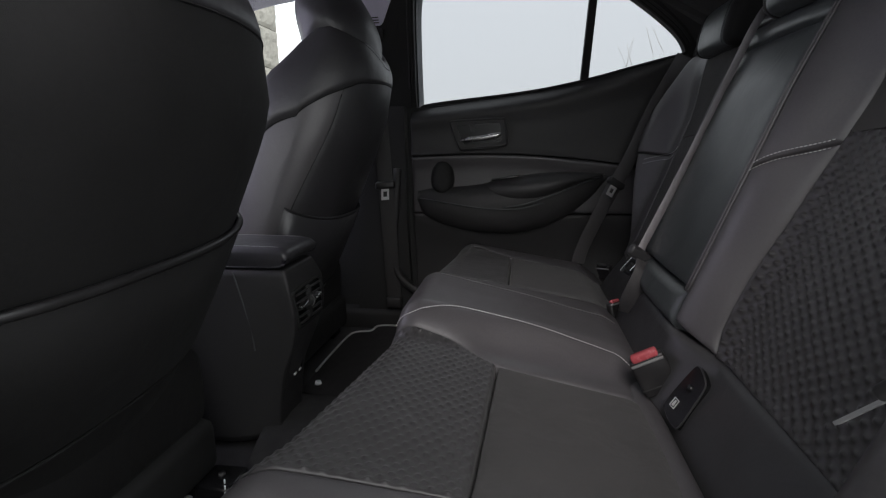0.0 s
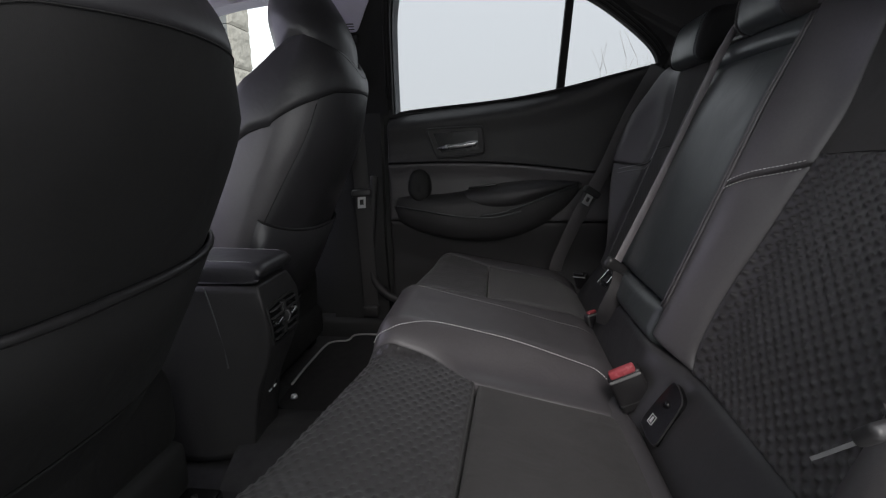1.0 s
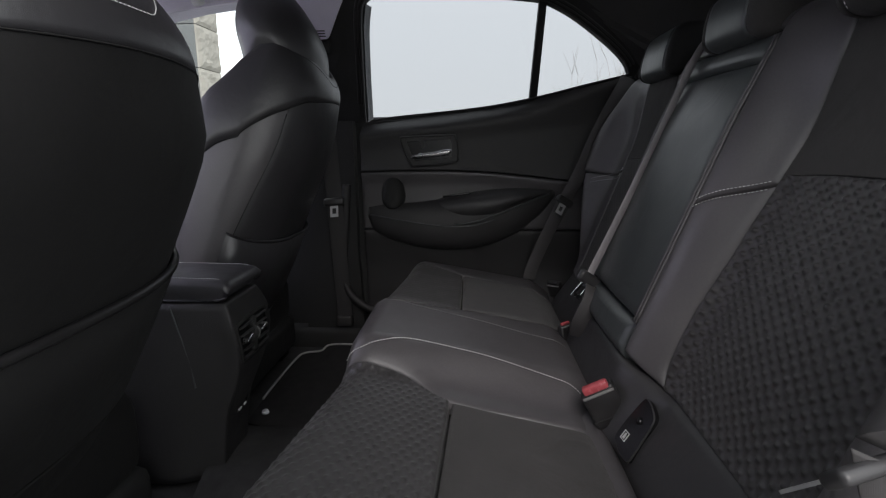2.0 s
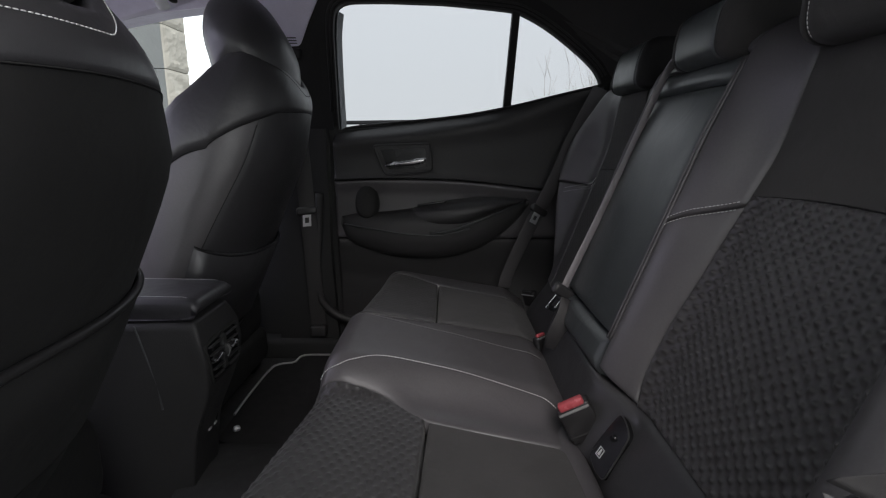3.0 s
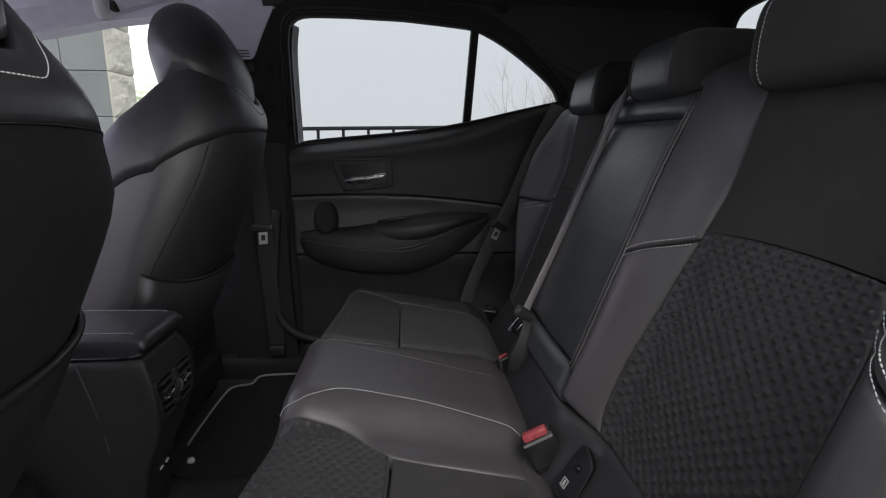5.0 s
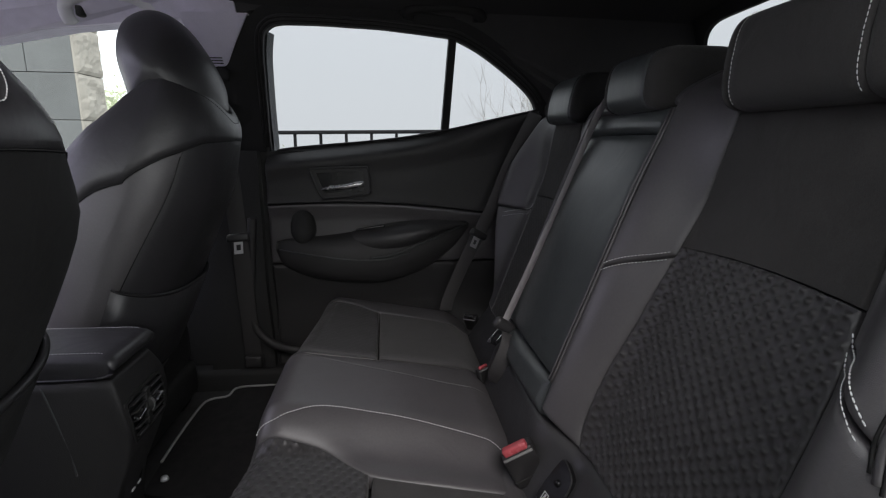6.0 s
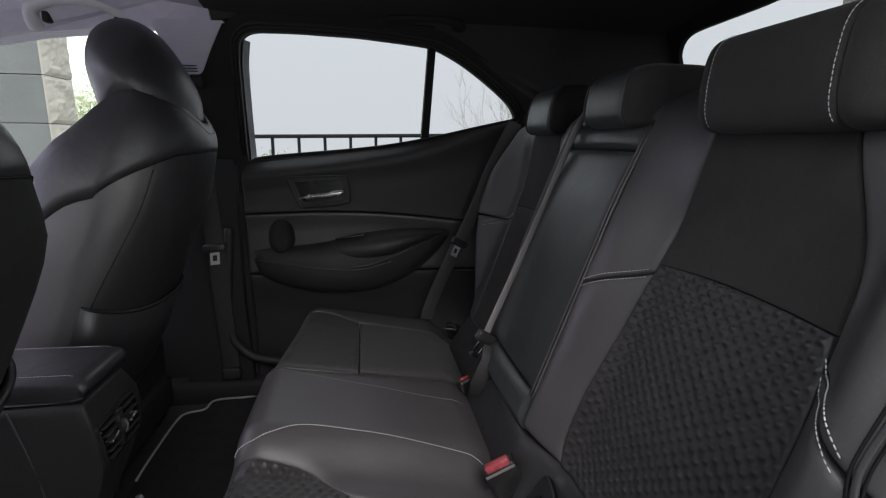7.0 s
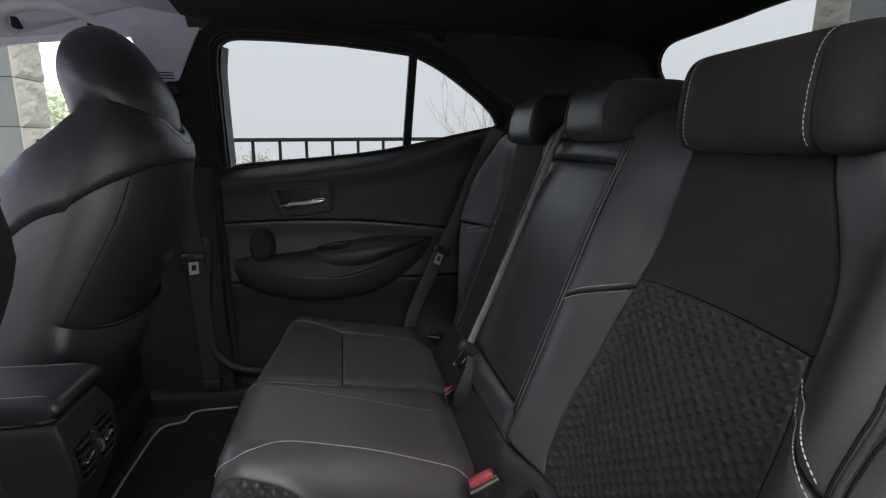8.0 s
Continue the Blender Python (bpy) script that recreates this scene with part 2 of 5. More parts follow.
def patch(name, left, right, place, mat, parent, step=0.008, tuck=0.005, r=0.012, skirt=0.02, relief=None, puff=0.0, label="", edges="lrbt", crown=(0.0, 0.0)):
    """A sewn panel between two curves of a two-parameter surface. place(a, b, h) gives the point at height h over the surface.
    Its borders curl down into the seams; relief(a, b) adds to the height."""
    L, R = interp(left, 60), interp(right, 60)
    wid = np.mean(np.linalg.norm(R - L, axis=1))
    hei = np.sum(np.linalg.norm(np.diff((L + R) / 2, axis=0), axis=1))
    us, ss = samples(wid, step, r), samples(hei, step, r)
    idx = np.linspace(0, 1, 60)
    A0 = np.array([[np.interp(s, idx, L[:, k]) for k in (0, 1)] for s in ss])
    B0 = np.array([[np.interp(s, idx, R[:, k]) for k in (0, 1)] for s in ss])
    ab = A0[:, None, :] * (1 - us)[None, :, None] + B0[:, None, :] * us[None, :, None]
    ab[..., 1] += (4 * us * (1 - us))[None, :] * (crown[0] * (1 - ss) ** 3 + crown[1] * ss ** 3)[:, None]
    w = np.linalg.norm(B0 - A0, axis=1)[:, None]
    far = np.full((len(ss), len(us)), 9.0)
    if "l" in edges:
        far = np.minimum(far, us[None, :] * w)
    if "r" in edges:
        far = np.minimum(far, (1 - us)[None, :] * w)
    if "b" in edges:
        far = np.minimum(far, np.repeat((ss * hei)[:, None], len(us), 1))
    if "t" in edges:
        far = np.minimum(far, np.repeat(((1 - ss) * hei)[:, None], len(us), 1))
    k = np.clip(far / r, 0, 1)
    h = -tuck * (1 - np.sqrt(np.clip(1 - (1 - k) ** 2, 0, 1)))
    h = h + puff * (4 * us * (1 - us))[None, :] * np.minimum(1, 4 * ss * (1 - ss) + 0.3)[:, None]
    if relief is not None:
        h = h + relief(ab[..., 0], ab[..., 1]) * np.clip((far - 0.001) / 0.004, 0, 1)
    P = place(ab[..., 0], ab[..., 1], h)
    nv, nu = P.shape[:2]
    verts = list(P.reshape(-1, 3))
    faces = grid_faces(nv, nu)
    Q = place(ab[..., 0], ab[..., 1], h - skirt)
    ring = [(0, i) for i in range(nu)] + [(j, nu - 1) for j in range(1, nv)] + [(nv - 1, i) for i in range(nu - 2, -1, -1)] + [(j, 0) for j in range(nv - 2, 0, -1)]
    off = len(verts)
    verts += [Q[j, i] for j, i in ring]
    m = len(ring)
    for a in range(m):
        b = (a + 1) % m
        faces.append((ring[b][0] * nu + ring[b][1], ring[a][0] * nu + ring[a][1], off + a, off + b))
    return put(name, verts, faces, mat, parent, label)


def rounded_box(size, r=0.01, n=3, centre=(0, 0, 0), turn=None):
    """Verts and faces of a box with rounded edges, optionally turned by a matrix."""
    bm = bmesh.new()
    bmesh.ops.create_cube(bm, size=1)
    for v in bm.verts:
        v.co = Vector((v.co.x * size[0], v.co.y * size[1], v.co.z * size[2]))
    bmesh.ops.bevel(bm, geom=bm.edges[:], offset=r, segments=n, profile=0.5, affect='EDGES')
    m = (turn if turn is not None else Matrix.Identity(3))
    verts = [np.array(m @ v.co + Vector(centre)) for v in bm.verts]
    bm.verts.index_update()
    faces = [tuple(v.index for v in f.verts) for f in bm.faces]
    bm.free()
    return verts, faces


def box(name, size, centre, mat, parent=None, r=0.005, turn=None, label="", kind="", n=3):
    v, f = rounded_box(size, r, n, centre, turn)
    return put(name, v, f, mat, parent, label, kind=kind)


def slab(outline, thick, axis=1, hole=None, place=None):
    """Verts and faces of a plate: outline (and an equally long hole) as pairs, thickened from 0 to thick by place(a, b, h)."""
    n = len(outline)
    if hole is None:
        v = [place(a, b, 0) for a, b in outline] + [place(a, b, thick) for a, b in outline]
        f = [tuple(range(n)), tuple(range(2 * n - 1, n - 1, -1))]
        f += [((i + 1) % n, i, n + i, n + (i + 1) % n) for i in range(n)]
        return v, f
    v = [place(a, b, 0) for a, b in outline] + [place(a, b, 0) for a, b in hole] + [place(a, b, thick) for a, b in outline] + [place(a, b, thick) for a, b in hole]
    f = []
    for i in range(n):
        j = (i + 1) % n
        f += [(i, j, n + j, n + i), (2 * n + j, 2 * n + i, 3 * n + i, 3 * n + j), (j, i, 2 * n + i, 2 * n + j), (n + i, n + j, 3 * n + j, 3 * n + i)]
    return v, f


def loft(rings, cap=True):
    n = len(rings[0])
    v = [p for ring in rings for p in ring]
    f = grid_faces(len(rings), n, wrap=True)
    if cap:
        f += [tuple(range(n))[::-1], tuple((len(rings) - 1) * n + k for k in range(n))]
    return v, f


# ---- the rear seat's two surfaces ----
RECLINE = math.atan(0.37)
BACK_O, BACK_UP, BACK_N = V(0.27, 0, 0.75), V(math.sin(RECLINE), 0, math.cos(RECLINE)), V(-math.cos(RECLINE), 0, math.sin(RECLINE))


def back_depth(y, v):
    q = np.abs(y) - 0.352
    a = np.abs(q)
    d = np.where(q < 0, -0.045 + 0.056 * smooth(0.11, 0.21, a), -0.045 + 0.067 * smooth(0.13, 0.213, a) - 0.085 * smooth(0.215, 0.30, a))
    amp = (1 - 0.62 * smooth(0.30, 0.46, v)) * (0.45 + 0.55 * smooth(-0.16, -0.03, v))
    near_side = smooth(0.44, 0.52, -np.asarray(y, float))
    return d * np.maximum(amp, 0.9 * near_side * smooth(0.2, 0.4, v)) - 0.05 * smooth(0.43, 0.53, v) ** 2 * (1 - near_side)


def on_back(y, v, h=0.0):
    y, v = np.asarray(y, float), np.asarray(v, float)
    d = back_depth(y, v) + h
    return np.stack([BACK_O[0] + BACK_UP[0] * v + BACK_N[0] * d, y, BACK_O[2] + BACK_UP[2] * v + BACK_N[2] * d], -1)


def front_swell(y):
    """How far the cushion reaches ahead of its middle; the far end draws back."""
    y = np.asarray(y, float)
    return np.where(y < 0, 0.05 * np.clip((np.abs(y - 0.02) - 0.13) / 0.37, 0, 1), -0.035 * np.clip((y - 0.20) / 0.35, 0, 1))


def cushion_height(x, y):
    z = 0.665 - 0.17 * x
    z = z + 0.012 * smooth(0.18, 0.09, np.abs(y - 0.02)) * (1 - smooth(0.0, 0.2, x))
    z = z - np.where(y < 0, 0.034, 0.012) * smooth(0.10, 0.19, np.abs(y - 0.02) - 0.02 * np.sign(y)) * (1 - 0.65 * smooth(0.44, 0.56, np.abs(y)))
    t = np.clip((-0.15 - front_swell(y) - x) / 0.052, 0, 1)
    z = z - 0.055 * (1 - np.sqrt(1 - t * t * 0.999))
    e = np.clip((np.abs(y) - 0.55) / 0.10, 0, 1)
    return z - 0.06 * e * e - 0.03 * smooth(0.17, 0.25, x)


def on_cushion(x, y, h=0.0):
    x, y = np.asarray(x, float), np.asarray(y, float)
    return np.stack([x + 0 * y, y + 0 * x, cushion_height(x, y) + h], -1)


def dimples(py, pv, amp, lean=0.06, shift=(0.0, 0.0)):
    """Staggered small pips, a little steeper on one side."""
    def bump(a, b, sharp):
        return (0.5 + 0.5 * np.cos(2 * math.pi * a / py) * np.cos(2 * math.pi * b / pv)) ** sharp
    return lambda a, b: amp * bump(a - shift[0], b - shift[1] - lean * pv * bump(a - shift[0], b - shift[1], 1.5), 2.6)


def mirror(curve, k):
    return [(a * k, b) for a, b in curve]


# ---- rear backrest ----
bench = thing("rear_bench_seat", "black leatherette rear bench with embossed fabric insets and pale stitching", "car seat", at=(0.0, 0.0, 0.37))
backrest = cushion = bench
for k in (-1, 1):
    near = k < 0
    step = 0.0014 if near else 0.0040
    inner = [(0.214, -0.060), (0.205, -0.02), (0.205, 0.06), (0.213, 0.148), (0.217, 0.20), (0.223, 0.2622)]
    # the far outer bolster is slimmer than the near one
    outer = [(0.500, -0.065), (0.498, 0.06), (0.492, 0.18), (0.480, 0.262)] if near else [(0.430, -0.065), (0.432, 0.06), (0.435, 0.18), (0.440, 0.262)]
    slim = 0.0 if near else 0.046
    patch("embossed_inset", mirror(inner, k), mirror(outer, k), on_back, EMBOSSED, backrest, step=step, tuck=0.0028, r=0.006, relief=dimples(0.0206, 0.0166, 0.0033 if near else 0.0010, shift=(0.0016, 0.0043)), label="embossed charcoal fabric inset with small raised pips", crown=(0.0, 0.0065), edges="lrb")
    patch("upper_inset", mirror([(0.223, 0.263), (0.234, 0.35), (0.250, 0.425), (0.26, 0.505)], k), mirror([(0.480 - slim * 0.85, 0.264), (0.470 - slim * 0.65, 0.336), (0.440 - slim * 0.3, 0.43), (0.43, 0.505)], k), on_back, FABRIC, backrest, step=0.010, tuck=0.0025, r=0.006, puff=0.006, label="plain charcoal fabric panel", crown=(0.0065, 0.0), edges="lrt")
    patch("lower_inner_bolster", mirror([(0.143, -0.045), (0.143, 0.1), (0.143, 0.193)], k), mirror([(0.212, -0.058), (0.203, -0.02), (0.203, 0.06), (0.211, 0.148), (0.215, 0.20), (0.221, 0.248)], k), on_back, LEATHER, backrest, tuck=0.005, r=0.010, puff=0.003)
    patch("upper_inner_bolster", mirror([(0.143, 0.196), (0.145, 0.28), (0.145, 0.36), (0.142, 0.44), (0.145, 0.52)], k), mirror([(0.221, 0.251), (0.232, 0.35), (0.248, 0.425), (0.258, 0.505)], k), on_back, LEATHER, backrest, tuck=0.004, r=0.008, puff=0.003)
    low_edge = [(0.590, -0.06), (0.612, 0.02), (0.630, 0.08), (0.648, 0.140)] if near else [(0.475, -0.06), (0.505, 0.02), (0.530, 0.11), (0.552, 0.200)]
    patch("lower_outer_bolster", mirror([(a + 0.002, b - (0.03 if i == 3 else 0.0)) for i, (a, b) in enumerate(outer)], k), mirror(low_edge, k), on_back, LEATHER, backrest, tuck=0.005, r=0.010, skirt=0.06)
    side_edge = [(0.655, 0.142), (0.660, 0.26), (0.645, 0.38), (0.620, 0.50), (0.580, 0.575)] if near else [(0.556, 0.204), (0.575, 0.26), (0.560, 0.36), (0.530, 0.46), (0.495, 0.505)]
    patch("upper_outer_bolster", mirror([(0.486 - slim, 0.234), (0.473 - slim * 0.65, 0.336), (0.442 - slim * 0.3, 0.43), (0.432, 0.505)], k), mirror(side_edge, k), on_back, LEATHER, backrest, tuck=0.004, r=0.010, skirt=0.06, crown=(0.0, 0.03 if near else 0.0))
    for v0, name in ((0.2575, "stitching"), (0.2685, "stitching")):
        row = [on_back(k * y, v0 - 0.264 + np.interp(y, [0.143, 0.175, 0.221], [0.194, 0.219, 0.250]), 0.0012) for y in np.linspace(0.146, 0.219, 30)]
        stitches(name, row, backrest, up=tuple(BACK_N), r=0.00062, step=0.0050, length=0.0036)
        if v0 > 0.26:
            row = [on_back(k * (y - slim), v, 0.0012) for y, v in interp([(0.484, 0.243), (0.495, 0.2295), (0.522, 0.223), (0.541, 0.218), (0.557, 0.2075), (0.569, 0.198), (0.579, 0.188)], 60)]
        else:
            row = [on_back(k * (y - slim), v, 0.0012) for y, v in interp([(0.488, 0.227), (0.498, 0.2125), (0.522, 0.208), (0.541, 0.2045), (0.560, 0.193), (0.570, 0.184), (0.577, 0.178)], 60)]
        stitches(name, row, backrest, up=tuple(BACK_N), r=0.00068 if v0 > 0.26 else 0.0005, step=0.0052, length=0.0040)
    if near:
        tube("seam", [on_back(k * y, v, 0.0003) for y, v in interp([(0.578, 0.36), (0.583, 0.264), (0.582, 0.230), (0.581, 0.191), (0.585, 0.165)], 40)], 0.0013, THREAD_DARK, backrest, 6)
        tube("seam_welt", [on_back(k * y, v, 0.0006) for y, v in interp([(0.582, 0.36), (0.5868, 0.262), (0.5858, 0.226), (0.5846, 0.190), (0.589, 0.160)], 40)], 0.0026, LEATHER, backrest, 8)
        tube("seam", [on_back(k * y, v, 0.0003) for y, v in interp([(0.586, 0.36), (0.591, 0.260), (0.589, 0.224), (0.588, 0.188), (0.592, 0.155)], 40)], 0.0013, THREAD_DARK, backrest, 6)
patch("centre_panel", [(0.139, 0.005), (0.139, 0.2), (0.139, 0.405)], [(-0.139, 0.005), (-0.139, 0.2), (-0.139, 0.405)], on_back, LEATHER_SMOOTH, backrest, tuck=0.007, r=0.016, puff=0.006, label="smooth black leatherette fold-down armrest panel")
patch("centre_fold", [(0.139, 0.407), (0.138, 0.45)], [(-0.139, 0.407), (-0.138, 0.45)], on_back, LEATHER_SMOOTH, backrest, tuck=0.012, r=0.020, puff=0.004)
patch("centre_top", [(0.138, 0.452), (0.14, 0.52)], [(-0.138, 0.452), (-0.14, 0.52)], on_back, LEATHER, backrest, tuck=0.006, r=0.014)
for y in (-0.141, 0.141):
    for dy in (-0.0045, 0.0045):
        tube("seam_welt", [on_back(y + dy, v, 0.001) for v in np.linspace(0.0, 0.44, 24)], 0.0022, LEATHER, backrest, 6)
# the roll's shade is put into its darker leather
patch("lower_roll", [(0.47, -0.20), (0.47, -0.12), (0.47, -0.058)], [(-0.60, -0.20), (-0.60, -0.12), (-0.60, -0.058)], on_back, DARKENED_LEATHER, backrest, step=0.012, tuck=0.010, r=0.020, puff=0.0)
patch("centre_roll", [(0.139, -0.060), (0.139, 0.002)], [(-0.139, -0.060), (-0.139, 0.002)], on_back, LEATHER_SMOOTH, backrest, tuck=0.014, r=0.022, puff=0.010)
shell = [(0.30, 0.56), (0.52, 1.19), (0.60, 1.17), (0.42, 0.56)]
put("back_shell", *slab(shell, 1.24, place=lambda a, b, h: V(a + 0.015, h - 0.62, b)), PLASTIC_DARK, backrest, soft=False)

# ---- rear cushion ----
near_in = [(-0.201, -0.112), (-0.153, -0.117), (-0.087, -0.130), (-0.019, -0.171), (0.085, -0.181), (0.167, -0.187), (0.235, -0.190)]
far_in = [(-0.200, 0.150), (-0.150, 0.140), (-0.085, 0.142), (-0.012, 0.150), (0.080, 0.165), (0.235, 0.19)]
patch("embossed_panel", [(-0.201, -0.114), (-0.153, -0.119), (-0.087, -0.132), (-0.022, -0.172)], [(-0.251, -0.535), (-0.18, -0.520), (-0.10, -0.508), (-0.034, -0.500)], on_cushion, EMBOSSED, cushion, step=0.0017, tuck=0.003, r=0.006, skirt=0.10, relief=dimples(0.0166, 0.0206, 0.0026, -0.05), label="embossed charcoal fabric panel with small raised pips")
patch("flat_panel", [(-0.016, -0.174), (0.085, -0.183), (0.235, -0.192)], [(-0.030, -0.500), (0.08, -0.500), (0.235, -0.50)], on_cushion, FABRIC, cushion, step=0.009, tuck=0.005, r=0.010, puff=0.004)
patch("centre_section", near_in, far_in, on_cushion, LEATHER, cushion, step=0.007, tuck=0.006, r=0.020)
patch("embossed_panel", [(-0.201, 0.152), (-0.150, 0.142), (-0.085, 0.144), (-0.014, 0.152)], [(-0.166, 0.530), (-0.13, 0.535), (-0.08, 0.525), (-0.014, 0.492)], on_cushion, EMBOSSED, cushion, step=0.0036, tuck=0.004, r=0.008, skirt=0.10, relief=dimples(0.0166, 0.0206, 0.0008), label="embossed charcoal fabric panel with small raised pips")
patch("flat_panel", [(-0.010, 0.152), (0.080, 0.167), (0.235, 0.192)], [(-0.010, 0.492), (0.08, 0.49), (0.235, 0.478)], on_cushion, FABRIC, cushion, step=0.009, tuck=0.005, r=0.010, puff=0.004)
patch("outer_side", [(-0.251, -0.537), (-0.18, -0.522), (-0.10, -0.510), (-0.03, -0.502), (0.235, -0.502)], [(-0.251, -0.645), (-0.1, -0.645), (0.235, -0.645)], on_cushion, LEATHER, cushion, tuck=0.005, r=0.010, skirt=0.08)
patch("outer_side", [(-0.166, 0.532), (-0.13, 0.537), (-0.08, 0.527), (-0.012, 0.494), (0.235, 0.480)], [(-0.160, 0.645), (-0.1, 0.645), (0.235, 0.63)], on_cushion, LEATHER, cushion, tuck=0.005, r=0.010, skirt=0.08)
stitch_near = interp([(-0.200, -0.094), (-0.172, -0.096), (-0.148, -0.087), (-0.095, -0.069), (-0.008, -0.073), (0.085, -0.080), (0.17, -0.090), (0.205, -0.104)], 90)
stitches("stitching", [on_cushion(x, y, 0.0012) for x, y in stitch_near], cushion, r=0.00068, step=0.0052, length=0.0037)
stitch_far = interp([(-0.195, 0.125), (-0.15, 0.118), (-0.012, 0.090), (0.10, 0.078), (0.207, 0.078)], 80)
stitches("stitching", [on_cushion(x, y, 0.0012) for x, y in stitch_far], cushion, mat=THREAD_GREY, r=0.0006, step=0.0052, length=0.0038)
stitches("stitching", [(-0.2535, -0.533 - 0.004 * w, 0.672 - 0.05 * w) for w in np.linspace(0, 1, 30)], cushion, r=0.0009)
v, f = rounded_box((0.375, 1.26, 0.21), 0.03, 4, (0.040, 0, 0.49))
put("cushion_base", v, f, LEATHER, cushion)


# ---- headrests ----
def headrest(name, yc, half, x0, z0, depth, height, label, lean=0.20, thread=True, cap=0.050, sew=THREAD, ends=FABRIC, face=FABRIC, slim=False):
    """A padded block with a front face sewn to two rounded end caps."""
    ob = thing(name, label, "headrest", "rear headrests", at=(x0, yc, z0))
    def ring(y, k):
        pts = []
        for a in np.linspace(0, 2 * math.pi, 48, endpoint=False):
            c, s = math.cos(a), math.sin(a)
            e = 0.42
            px, pz = math.copysign(abs(c) ** e, c), math.copysign(abs(s) ** e, s)
            hx, hz = depth / 2 * k, height / 2 * (0.4 + 0.6 * k)
            z = z0 + height / 2 + pz * hz + (0.045 * max(0.0, px) ** 2 * (1 - pz) / 2)
            x = x0 + depth / 2 + px * hx + lean * (z - z0) - 0.006 * (1 - (pz) ** 2) * (px < 0)
            pts.append(V(x, y, z))
        return pts
    inner = half - cap
    ys = np.linspace(-inner, inner, 14)
    put("front_cover", *loft([ring(yc + y, 1 - 0.02 * (abs(y) / inner) ** 8) for y in ys]), face, ob)
    for k in (-1, 1):
        rows = []
        for w in np.linspace(0, 1, 12):
            y = inner + 0.0025 + ((half - inner) * (1.0 if k < 0 or not slim else 0.6) - 0.0025) * math.sin(w * math.pi / 2)
            rows.append(ring(yc + k * y, (1.0 - 0.02 * (1 - w) ** 6) * max(0.12, math.cos(w * math.pi / 2) ** 0.42)))
        put("end_cap", *loft(rows), ends, ob)
        if thread:
            r = ring(yc + k * (inner - 0.004), 1.006)
            stitches("stitching", r[10:31], ob, mat=sew, r=0.00045, step=0.0050, length=0.0038)
    for k in (-1, 1):
        tube("post", [(x0 + 0.05, yc + k * half * 0.45, z0 - 0.08), (x0 + 0.065, yc + k * half * 0.45, z0 + 0.01)], 0.006, STEEL, ob)
    return ob


headrest("rear_headrest", -0.367, 0.124, 0.398, 1.152, 0.112, 0.110, "charcoal fabric headrest with pale contrast stitching on the ends", lean=0.07, cap=0.041, slim=True)
# the dark knit ends imitate shade on the far headrest
headrest("rear_headrest", 0.320, 0.104, 0.405, 1.160, 0.105, 0.106, "smooth charcoal headrest with ends darkened for shade", cap=0.030, sew=THREAD_DARK, ends=KNIT_SHADED, face=LEATHER_SMOOTH)
headrest("rear_headrest", -0.037, 0.092, 0.392, 1.164, 0.135, 0.094, "low black leatherette centre headrest", lean=0.12, thread=False, cap=0.030, face=LEATHER_SMOOTH)


